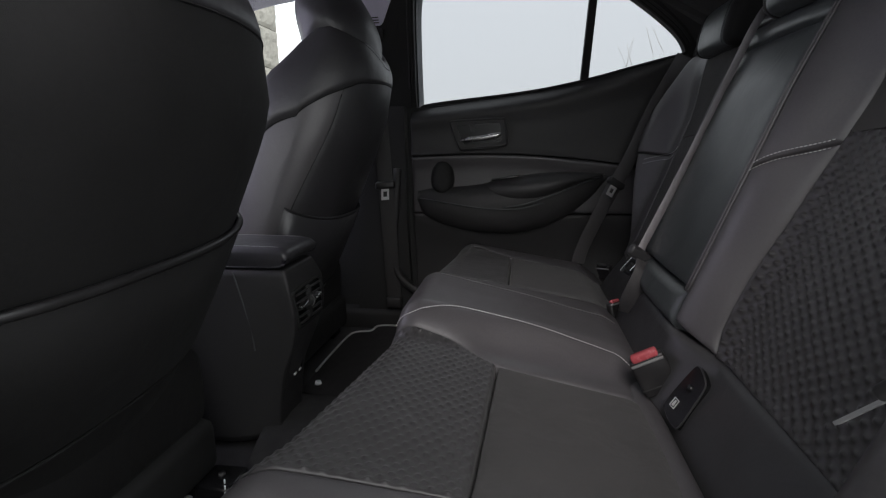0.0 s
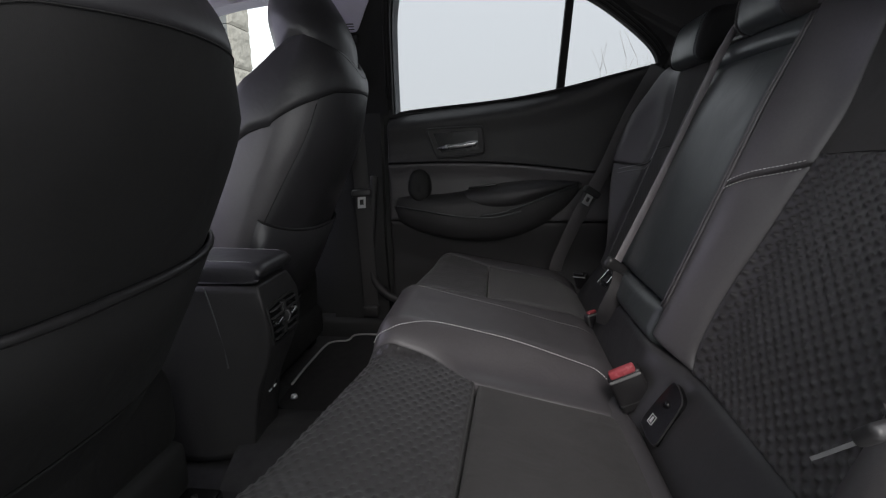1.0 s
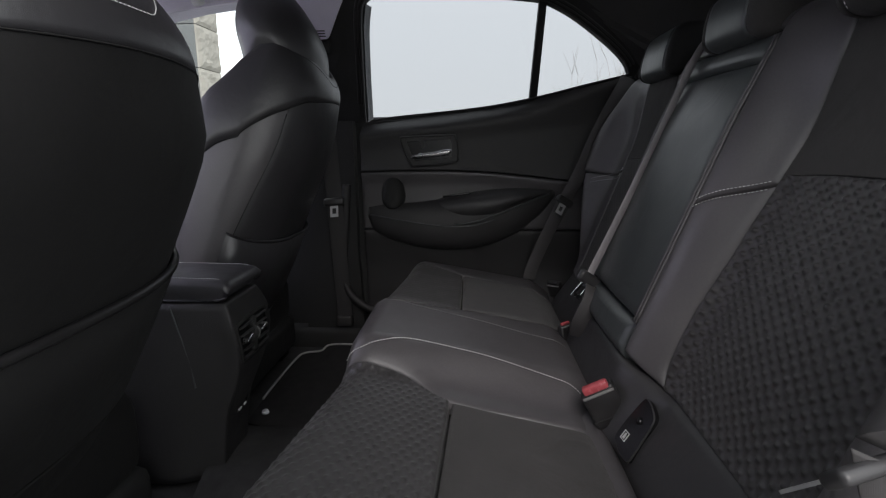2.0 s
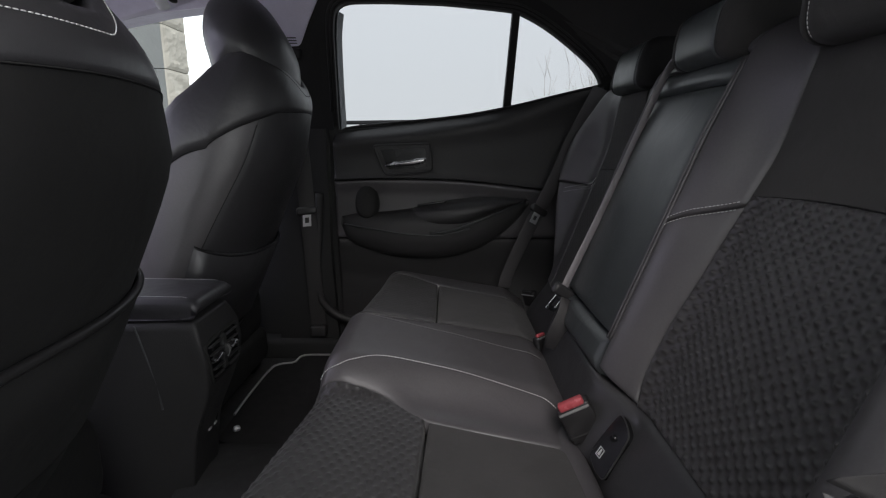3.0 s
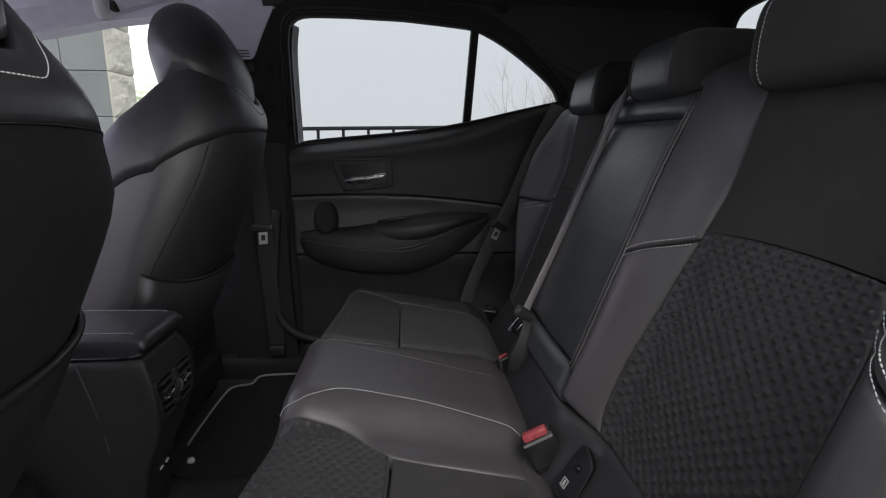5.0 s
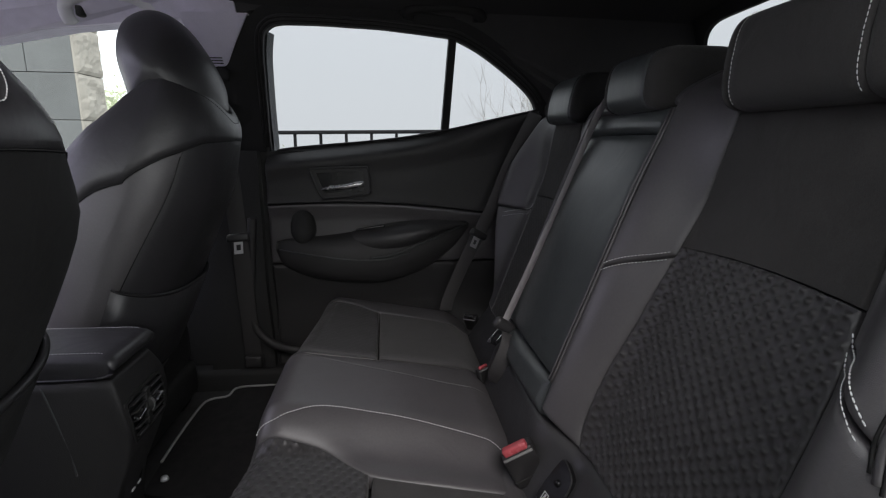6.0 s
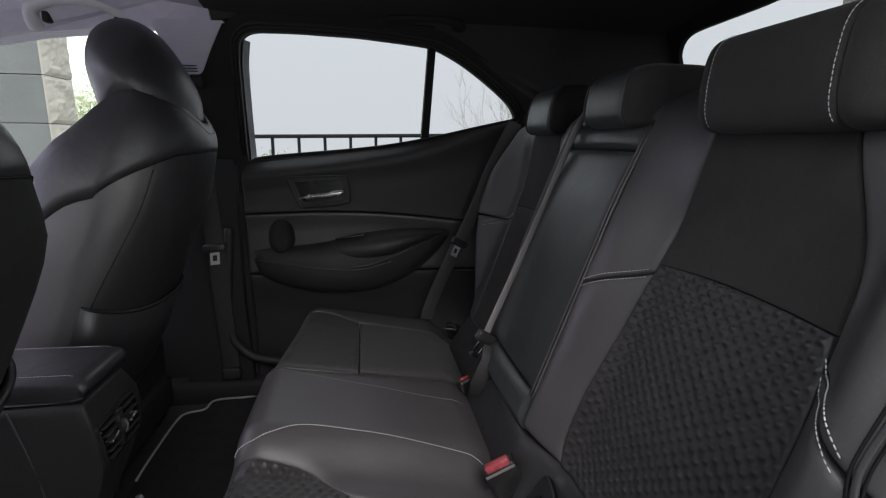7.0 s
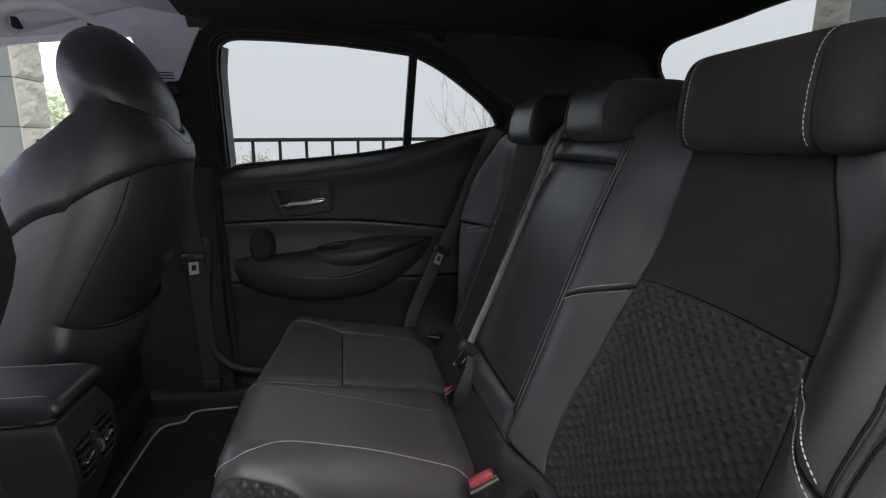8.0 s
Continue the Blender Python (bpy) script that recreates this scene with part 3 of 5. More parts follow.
# ---- front seats ----
def front_seat(yc, dx, dz, label, rears, widths, pocket, rise, tilt=0.0):
    seat = thing("front_seat", label, "car seat", "front seats", at=(-0.6 + dx, yc, 0.36))
    rz, rx_ = interp(list(zip([0.45, 0.838, 1.0, 1.08, 1.127, 1.16, 1.20, 1.26], rears)), 80).T
    rear = lambda z: dx + np.interp(z - dz, rz, rx_)
    wz, wy_ = interp(list(zip([0.45, 0.60, 0.80, 0.95, 1.05, 1.085, 1.138, 1.197, 1.26], widths)), 80).T
    width = lambda z: np.interp(z - dz, wz, wy_)
    deep = lambda z: np.interp(z - dz, [0.45, 0.80, 1.0, 1.085, 1.138, 1.197, 1.26], [0.21, 0.24, 0.270, 0.290, 0.262, 0.178, 0.055])
    M = 72
    angs = np.linspace(-math.pi, math.pi, M, endpoint=False)
    off = 0.0 if yc > 0 else 0.35
    top_of = lambda a: dz + np.interp(abs(a + off), [0, 0.07 + off, 0.18 + off, 0.32 + off, 0.456 + off, 0.9 + off, 1.2 + off, 1.5 + off, 1.8 + off, 2.05 + off, 2.4 + off, math.pi + off], [1.172, 1.174, 1.190, 1.210, 1.223, 1.242, 1.252, 1.254, 1.228, 1.192, 1.108, 1.075])
    def point(a, z, grow=0.0):
        c, q = math.cos(a), math.sin(a)
        d, w = deep(z), width(z)
        soft_front = 1 - float(smooth(0.70, 1.0, z - dz))
        px = math.copysign(abs(c) ** (1.35 if c > 0 else 0.5 + 0.4 * soft_front), c) * (d / 2 + grow)
        py = math.copysign(abs(q) ** (0.75 if c > 0 else 0.38 + 0.37 * soft_front), q) * (w + grow)
        return V(rear(z) - d / 2 + px, yc + py, z)
    seam_z = lambda a: dz + np.interp(abs(a), [0, 0.6, 1.0, 1.5, 2.0, 2.4, math.pi], [1.118, 1.112, 1.085, 1.045, 0.985, 0.96, 0.96])
    low, K = 0.47, 20
    edge = lambda z: np.interp(z - dz, [0.47, 0.80, 0.95, 1.07, 1.12], [1.20, 1.10, 0.96, 0.84, 0.80])
    def strip(a0, a1, n, z_of, rows, tuck_last=True):
        out_rows = []
        for r_i in range(rows):
            fr_ = r_i / (rows - 1)
            e = edge(low + (seam_z(0.9) - low) * fr_)
            aa = np.linspace(a0(e), a1(e), n)
            out_rows.append([point(a, z_of(a, fr_), -0.0012 if (r_i == rows - 1 and tuck_last) or i_ in (0, n - 1) else 0.0) for i_, a in enumerate(aa)])
        return [p for r_ in out_rows for p in r_], grid_faces(rows, n)
    below = lambda a, fr_: low + (seam_z(a) - 0.0015 - low) * fr_
    # both backs carry shade in their colour, the driver's the darker
    put("rear_panel", *strip(lambda e: -e, lambda e: e, 40, below, K), KNIT_SHADED if yc < 0 else SEAT_LEATHER, seat, "dark rear panel cover")
    # paler leather on the passenger bolster stands in for light from the front
    put("side_cover", *merge([strip(lambda e: e + 0.008, lambda e: 2 * math.pi - e - 0.008, 50, lambda a, fr_: low + (seam_z(a if a < math.pi else a - 2 * math.pi) - 0.0015 - low) * fr_, K)]), LEATHER if yc > 0 else SEAT_LEATHER, seat, "black leatherette bolster cover")
    upper = []
    for r_i in range(9):
        upper.append([point(a, seam_z(a) + 0.0015 + (max(top_of(a), seam_z(a) + 0.012) - seam_z(a)) * r_i / 8, 0.0 if r_i else -0.0004) for a in angs])
    for g, dzz in ((-0.005, 0.004), (-0.012, 0.004), (-0.020, -0.003), (-0.026, -0.03)):
        upper.append([point(a, max(top_of(a), seam_z(a) + 0.012), max(g, -0.4 * deep(top_of(a)))) + V(0, 0, dzz) for a in angs])
    put("shoulder_cover", *loft(upper), SEAT_LEATHER, seat, "black leatherette shoulder cover")
    # headrest rising out of the recess, leaning forward
    prof = interp([(-0.338, 1.178), (-0.342, 1.235), (-0.374, 1.305), (-0.417, 1.362), (-0.468, 1.384), (-0.520, 1.360), (-0.540, 1.300), (-0.530, 1.23), (-0.505, 1.165), (-0.41, 1.145), (-0.338, 1.178)], 49)[:-1]
    mid = prof.mean(0)
    rows = []
    for w in np.linspace(-1, 1, 25):
        k = max(0.02, 1 - abs(w) ** 1.7) ** 0.58
        rows.append([V(mid[0] + (p[0] - mid[0]) * k + dx, yc - 0.15 * off + (0.128 + 0.07 * off) * math.copysign(abs(w) ** 0.85, w), mid[1] + dz + (p[1] - mid[1]) * k) for p in prof])
    put("headrest", *loft(rows), SEAT_LEATHER, seat, "dark integral headrest")
    # sewn seams, pocket and piping on the back
    out = lambda a, z, g=0.0015: point(a, z, g)
    tube("seam", [out(a, seam_z(a), 0.0) for a in np.linspace(-2.3, 2.3, 70)], 0.0008, THREAD_DARK, seat, 6)
    for k in (-1, 1):
        tube("seam", [out(k * (edge(z) + 0.004), z, 0.0003) for z in np.linspace(0.60, 1.085, 40) + dz], 0.0010, THREAD_DARK, seat, 6)
    pz = lambda a: pocket + dz + rise * abs(a / 1.25) ** 2.2 + tilt * math.sin(a)
    tube("pocket_piping", [out(a, pz(a), 0.008) for a in np.linspace(-1.20, 1.20, 50)], [0.0012 + (0.0048 if yc < 0 else 0.0030) * math.sin(math.pi * i / 49) ** 0.3 for i in range(50)], BUCKLE, seat, 10, label="thin black piping")
    band = []
    for g, zz in ((0.002, 0.0), (0.012, -0.004), (0.012, -0.10), (0.010, -0.19), (0.002, -0.2)):
        band.append([out(a, pz(a) + zz, g * min(1, (1.22 - abs(a)) * 4)) for a in np.linspace(-1.2, 1.2, 44)])
    put("seat_back_pocket", [p for r in band for p in r], grid_faces(5, 44), KNIT_SHADED if yc < 0 else SEAT_LEATHER, seat, "slim black map pocket")
    tube("lower_seam", [out(a, pz(a) - 0.205, 0.002) for a in np.linspace(-1.2, 1.2, 40)], 0.003, THREAD_DARK, seat, 6)
    for k in (1, -1):
        stitches("stitching", [point(k * a, top_of(a), -0.008) + V(0, 0, 0.0055) for a in np.linspace(1.5, 2.4, 50)], seat, r=0.0009)
    for gap, spans in ((0.006, ((-0.95, -0.55), (0.55, 0.95))), (0.017, ((-0.95, 0.95),))):
        for a0, a1 in spans:
            stitches("stitching", [point(a, top_of(a) - gap, 0.0013) for a in np.linspace(a0, a1, 60)], seat, mat=THREAD if yc < 0 else THREAD_DARK, r=0.0007, step=0.0056, length=0.0042)
    # cushion, side trim and runners
    v, f = rounded_box((0.50, 0.50, 0.17), 0.05, 4, (-0.80 + dx, yc, 0.56))
    put("cushion", v, f, KNIT_SHADED, seat)
    v, f = rounded_box((0.48, 0.46, 0.10), 0.02, 3, (-0.78 + dx, yc, 0.45))
    put("seat_frame", v, f, PLASTIC_DARK, seat)
    for k in (-1, 1) if yc < 0 else (1,):
        v, f = merge([rounded_box((0.40, 0.045, 0.030), 0.006, 2, ((-0.79 if yc > 0 else -0.72) + dx, yc + k * 0.19, 0.385)), rounded_box((0.07, 0.065, 0.042), 0.008, 2, ((-0.600 if yc > 0 else -0.515) + dx, yc + k * 0.19, 0.388))])
        rail = put("runner", v, f, GLOSS, seat, "black seat runner with end cap")
        tube("bolt", [((-0.600 if yc > 0 else -0.515) + dx, yc + k * 0.19, 0.405), ((-0.600 if yc > 0 else -0.515) + dx, yc + k * 0.19, 0.415)], 0.006, PLASTIC, rail)
    return seat


front_seat(0.365, 0.0, 0.0, "black front passenger seat with a high integral headrest",
           [-0.60, -0.425, -0.352, -0.330, -0.320, -0.322, -0.343, -0.392], [0.20, 0.212, 0.220, 0.211, 0.197, 0.190, 0.172, 0.146, 0.106], 0.795, 0.045)
front_seat(-0.387, 0.020, -0.010, "black driver seat with a slim back pocket and piped edge",
           [-0.62, -0.425, -0.348, -0.329, -0.320, -0.330, -0.360, -0.411], [0.235, 0.250, 0.268, 0.272, 0.275, 0.248, 0.202, 0.170, 0.138], 0.850, 0.012, 0.020)


# ---- centre console ----
console = thing("centre_console", "black centre console with padded lid, rear vents and charging ports", "console", at=(-0.6, 0.03, 0.36))
CZ = [0.38, 0.46, 0.52, 0.58, 0.62, 0.66, 0.70, 0.735, 0.750]
near_y = lambda z: np.interp(z, CZ, [-0.030, -0.030, -0.030, -0.030, -0.036, -0.044, -0.052, -0.052, -0.048])
far_y = lambda z: np.interp(z, CZ, [0.075, 0.075, 0.078, 0.088, 0.110, 0.114, 0.108, 0.086, 0.078])
rear_x = lambda z: np.interp(z, CZ, [-0.470, -0.462, -0.452, -0.428, -0.418, -0.414, -0.416, -0.422, -0.428])
def console_ring(d, inset):
    """The rear face's outline, drawn in by inset, at a distance d ahead of it; the flanks swell to the front."""
    swell = smooth(0.0, 0.10, d)
    pts = []
    for z in np.linspace(0.38, 0.743, 26):
        pts.append((float(near_y(z)) * (1 - swell) - 0.058 * swell + inset, z))
    for y in np.linspace(0.05, 0.95, 8):
        a, b = pts[25][0], float(far_y(0.750)) * (1 - swell) + 0.112 * swell - inset
        pts.append((a + (b - a) * y, 0.743))
    for z in np.linspace(0.743, 0.38, 26):
        pts.append((float(far_y(z)) * (1 - swell) + 0.112 * swell - inset, z))
    return [V(float(rear_x(z)) * (1 - smooth(0.0, 0.3, d)) - 0.44 * smooth(0.0, 0.3, d) - d, y, min(z, 0.743 - inset)) for y, z in pts]
put("console_body", *loft([console_ring(*q) for q in ((0.0, 0.006), (0.0006, 0.0032), (0.002, 0.0010), (0.0045, 0.0), (0.016, 0.0), (0.04, 0.0), (0.07, 0.0), (0.10, 0.0), (0.2, 0.0), (0.5, 0.0))]), PLASTIC, console)
lid_prof = interp([(-0.446, 0.751), (-0.427, 0.755), (-0.416, 0.764), (-0.4135, 0.772), (-0.420, 0.780), (-0.45, 0.7855), (-0.60, 0.788), (-0.85, 0.788), (-0.86, 0.748), (-0.46, 0.7485), (-0.446, 0.751)], 71)[:-1]
def lid_row(y, k, back=0.0):
    return [V(a - back * smooth(-0.50, -0.41, a), y, 0.7485 + (b - 0.7485) * k) for a, b in lid_prof]
put("lid", *loft([lid_row(-0.050, 0.05, 0.012), lid_row(-0.0535, 0.30, 0.006), lid_row(-0.0535, 0.70, 0.003), lid_row(-0.050, 0.87, 0.002), lid_row(-0.043, 0.96), lid_row(-0.030, 1.0), lid_row(0.03, 1.01), lid_row(0.070, 1.0), lid_row(0.082, 0.96, 0.001), lid_row(0.089, 0.86, 0.003), lid_row(0.092, 0.5, 0.005), lid_row(0.090, 0.05, 0.012)]), SEAT_LEATHER, console, "padded leatherette armrest lid")
for y, dz in ((-0.036, 0.7875), (0.083, 0.7865)):
    stitches("lid_stitching", [(x, y, dz - 0.0015 * smooth(-0.60, -0.45, x) - 0.010 * smooth(-0.45, -0.416, x)) for x in np.linspace(-0.85, -0.418, 90)], console, r=0.0005, step=0.0052, length=0.0038)
vent_o = interp([(-0.044, 0.700), (0.0, 0.703), (0.070, 0.702), (0.084, 0.690), (0.092, 0.640), (0.088, 0.622), (0.070, 0.616), (-0.012, 0.616), (-0.026, 0.624), (-0.046, 0.686), (-0.044, 0.700)], 60)[:-1]
vent_i = [(0.023 + (a - 0.023) * 0.93, 0.660 + (b - 0.660) * 0.90) for a, b in vent_o]
vent_at = lambda a, b, h: V(float(rear_x(b)) + 0.0005 + h, a, b)
vent = put("vent_bezel", *slab([tuple(p) for p in vent_o], 0.004, hole=vent_i, place=vent_at), PLASTIC_DARK, console, "black rear air vent", soft=False)
put("vent_throat", *slab(vent_i, 0.0015, place=vent_at), GLOSS, vent, soft=False)
for k in range(5):
    z = 0.628 + 0.0155 * k
    lo, hi = np.interp(z, [0.62, 0.70], [-0.018, -0.036]), np.interp(z, [0.62, 0.70], [0.083, 0.074])
    for a, b in ((lo, 0.012), (0.032, hi)):
        box("slat", (0.010, b - a, 0.0032), (float(rear_x(z)) + 0.0045, (a + b) / 2, z), PLASTIC, vent, r=0.001, turn=Matrix.Rotation(radians(-22), 3, 'Y'), n=2)
for y in (-0.022, 0.042):
    box("chrome_tab", (0.014, 0.024, 0.0050), (-0.404, y, 0.669), CHROME, vent, r=0.0016, label="chrome vent tab", turn=Matrix.Rotation(radians(14), 3, 'X'))
box("wheel_housing", (0.012, 0.016, 0.068), (-0.4135, 0.022, 0.662), PLASTIC_DARK, vent, r=0.004)
wheel = tube("thumb_wheel", [(-0.416, 0.018, 0.664), (-0.416, 0.026, 0.664)], 0.016, PLASTIC_DARK, vent, 28)
for k in range(9):
    a = radians(-40 + 10 * k)
    box("wheel_rib", (0.0024, 0.007, 0.0010), (-0.416 + 0.0163 * math.cos(a), 0.022, 0.664 + 0.0163 * math.sin(a)), THREAD_GREY, wheel, r=0.0004, n=1)
box("port_recess", (0.014, 0.070, 0.046), (-0.4585, 0.024, 0.508), GLOSS, console, r=0.008, turn=Matrix.Rotation(radians(14), 3, 'Y'), label="black charging port panel")
for y in (0.009, 0.031):
    p = box("charging_port", (0.006, 0.015, 0.010), (-0.4505, y, 0.506), PLASTIC, console, r=0.002)
    box("port_tongue", (0.003, 0.011, 0.004), (-0.4468, y, 0.506), PALE, p, r=0.0008)
# paler leather on the seam stands in for its lit edge
tube("console_seam", [(-0.525, -0.0578, 0.740), (-0.518, -0.0578, 0.712), (-0.508, -0.056, 0.666), (-0.500, -0.053, 0.619), (-0.497, -0.052, 0.58)], 0.0016, LEATHER_SMOOTH, console, 6, n=30)

# ---- floor, mats ----
floor = tagged(put("floor", *slab([(-1.9, -0.66), (0.35, -0.66), (0.35, 0.70), (-1.9, 0.70)], -0.05, place=lambda a, b, h: V(a, b, 0.365 + h)), CARPET, soft=False), "black carpeted car floor", "floor", kind="structure")
tun = [(-0.12, 0.364), (-0.09, 0.385), (-0.05, 0.405), (0.02, 0.414), (0.09, 0.408), (0.14, 0.388), (0.17, 0.364)]
put("floor_tunnel", [V(x, y, z) for x in (-0.50, -0.15) for y, z in tun], grid_faces(2, 7), CARPET, floor)


def floor_mat(outline, label, bound=120, start=0):
    ob = thing("floor_mat", label, "floor mat", "rear floor mats", at=(outline[0][0], outline[0][1], 0.366))
    o = interp(outline + outline[:1], 120)[:-1]
    put("mat_surface", *slab([tuple(p) for p in o], 0.010, place=lambda a, b, h: V(a, b, 0.3655 + h)), MAT_PILE, ob, soft=False)
    tube("edge_binding", [V(a, b, 0.378) for a, b in np.vstack([o, o[:1]])[start:bound]], 0.0032, PIPING, ob, 8, label="pale woven edge binding")
    return ob


floor_mat([(-0.520, 0.20), (-0.525, 0.36), (-0.522, 0.535), (-0.505, 0.576), (-0.464, 0.590), (-0.457, 0.630), (-0.440, 0.644), (-0.38, 0.648), (-0.18, 0.64), (-0.17, 0.40), (-0.18, 0.17), (-0.35, 0.15), (-0.50, 0.165)], "black far-side rear floor mat with pale binding", 78, 6)
floor_mat([(-0.62, -0.60), (-0.60, -0.30), (-0.565, -0.232), (-0.51, -0.205), (-0.485, -0.190), (-0.462, -0.172), (-0.42, -0.168), (-0.18, -0.17), (-0.17, -0.40), (-0.18, -0.60), (-0.35, -0.63)], "black near-side rear floor mat with pale binding")
clip = thing("mat_fastener", "small pale round floor mat fastener", "clip", at=(-0.49, 0.215, 0.376))
tube("disc", [(-0.49, 0.215, 0.3765), (-0.49, 0.215, 0.384)], [0.009, 0.007], HANDLE_GREY, clip, 20)


# ---- far side of the car: door, pillars, roof ----
def wall_y(z):
    """The inner face of the body side at a height."""
    return np.where(np.asarray(z) > 1.1, 0.705 - 0.70 * (np.asarray(z) - 1.1), 0.705)


def on_side(x, z, h=0.0, k=1):
    return V(x, k * (float(wall_y(z)) + h), z)


WIN = [(-0.320, 1.089), (-0.308, 1.204), (-0.298, 1.285), (-0.291, 1.335), (-0.284, 1.365), (-0.276, 1.380), (-0.259, 1.392), (-0.236, 1.397), (-0.203, 1.398), (-0.136, 1.398), (-0.069, 1.396), (-0.001, 1.394), (0.068, 1.389), (0.139, 1.383), (0.183, 1.378), (0.213, 1.369), (0.260, 1.349), (0.310, 1.322), (0.364, 1.289), (0.402, 1.263), (0.427, 1.242), (0.443, 1.222), (0.443, 1.211), (0.400, 1.201), (0.319, 1.183), (0.238, 1.164), (0.156, 1.147), (0.073, 1.133), (-0.009, 1.123), (-0.092, 1.115), (-0.173, 1.108), (-0.255, 1.100), (-0.295, 1.094)]


def widened(outline, d, below):
    """An outline grown outwards by d, or by another distance along its lower edge."""
    p = np.array(outline, float)
    t = np.roll(p, -1, 0) - np.roll(p, 1, 0)
    n = np.stack([-t[:, 1], t[:, 0]], 1)
    n /= np.linalg.norm(n, axis=1)[:, None]
    return p + n * np.where(n[:, 1] < -0.5, below, d)[:, None]


def door(name, k, label):
    ob = thing(name, label, "car door", kind="structure", at=(0, k * 0.70, 0.40))
    def dense(pts, n=6):
        """A closed smooth curve with n steps to each knot."""
        p = np.array(pts, float)
        out = []
        for i in range(len(p)):
            a, b, c, d = p[i - 1], p[i], p[(i + 1) % len(p)], p[(i + 2) % len(p)]
            for t in np.arange(n) / n:
                out.append(0.5 * (2 * b + (c - a) * t + (2 * a - 5 * b + 4 * c - d) * t * t + (3 * b - a - 3 * c + d) * t ** 3))
        return np.array(out)
    fr, wi = dense(widened(WIN, 0.040, 0.020)), dense(WIN)
    put("window_frame", *slab([tuple(p) for p in fr], 0.030, hole=[tuple(p) for p in wi], place=lambda a, b, h: on_side(a, b, h, k)), PLASTIC_DARK, ob, soft=False)
    tube("window_seal", [on_side(a, b, -0.001, k) for a, b in np.vstack([wi, wi[:1]])], 0.0022, PLASTIC, ob, 8, label="black rubber window seal")
    for gap, r in ((0.0075, 0.0024), (0.0155, 0.0030)):
        tube("frame_bead", [on_side(a, b, -0.0012, k) for a, b in dense(widened(WIN, gap, gap), 4)[2:84]], r, PLASTIC, ob, 8, label="rounded bead of the window frame")
    put("division_bar", *slab([(0.178, 1.143), (0.179, 1.384), (0.198, 1.380), (0.200, 1.148)], 0.03, place=lambda a, b, h: on_side(a, b, h + 0.006, k)), PLASTIC_DARK, ob, soft=False)
    edge = [(z, float(np.interp(z, [1.085, 1.204, 1.285, 1.335, 1.368, 1.384], [-0.3205, -0.308, -0.298, -0.291, -0.282, -0.277]))) for z in np.linspace(1.087, 1.384, 16)]
    rows = [[on_side(x + dx, z, h, k) for dx, h in ((0.003, 0.028), (0.012, 0.062), (0.006, 0.064), (-0.003, 0.030))] for z, x in edge]
    put("run_channel", *loft(rows), RUBBER_GREY, ob, soft=False, label="grey rubber window run channel")
    pane = put("pane", *slab([tuple(p) for p in wi], 0.004, place=lambda a, b, h: on_side(a, b, h + 0.022, k)), TINTED, ob, soft=False)
    return ob


door_far = door("door_1", 1, "black closed rear passenger door with padded armrest and chrome handle")


put("door_skin", *slab([(-0.348, 0.40), (-0.348, 1.085), (-0.215, 1.092), (0.19, 1.130), (0.44, 1.185), (0.50, 1.21), (0.50, 0.40)], 0.05, place=lambda a, b, h: V(a, 0.694 + h, b)), PLASTIC_DARK, door_far, soft=False)
# door trim: a relief over (x, z)
def trim_top(x):
    """The sill line under the glass."""
    return np.interp(x, [-0.33, -0.255, -0.092, 0.073, 0.156, 0.238, 0.319, 0.443, 0.52], [1.087, 1.098, 1.113, 1.131, 1.144, 1.162, 1.181, 1.209, 1.224])


def trim_y(x, z, h=0.0):
    x, z = np.asarray(x, float), np.asarray(z, float)
    top = trim_top(x)
    y = 0.662 + (wall_y(top) + 0.001 - 0.662) * smooth(top - 0.050, top + 0.002, z) - 0.012 * smooth(top - 0.10, top - 0.03, z) * smooth(top + 0.0, top - 0.03, z)
    crease = 0.940 - 0.03 * smooth(0.0, 0.3, x)
    y = y + 0.012 * smooth(crease, crease - 0.05, z) - 0.006 * smooth(crease + 0.02, crease, z)
    y = y + 0.02 * smooth(0.75, 0.62, z)
    return np.stack([x + 0 * z, y - h, z + 0 * x], -1)


cr = [(-0.330, 0.936), (-0.2, 0.941), (-0.095, 0.942), (0.03, 0.938), (0.153, 0.928), (0.30, 0.910), (0.46, 0.885)]
patch("upper_panel", [(x, z + 0.0015) for x, z in cr], [(x, float(trim_top(x))) for x, _ in cr], trim_y, DOOR_SOFT, door_far, step=0.012, tuck=0.005, r=0.008, skirt=0.015, label="soft black upper door panel")
patch("middle_panel", [(x, 0.76) for x, _ in cr], [(x, z - 0.0015) for x, z in cr], trim_y, LEATHER, door_far, step=0.012, tuck=0.005, r=0.010, skirt=0.015, label="leatherette middle door panel")
patch("lower_panel", [(x, 0.40) for x, _ in cr], [(x, 0.757) for x, _ in cr], trim_y, PLASTIC, door_far, step=0.014, tuck=0.006, r=0.010, skirt=0.015, label="hard black lower door panel")


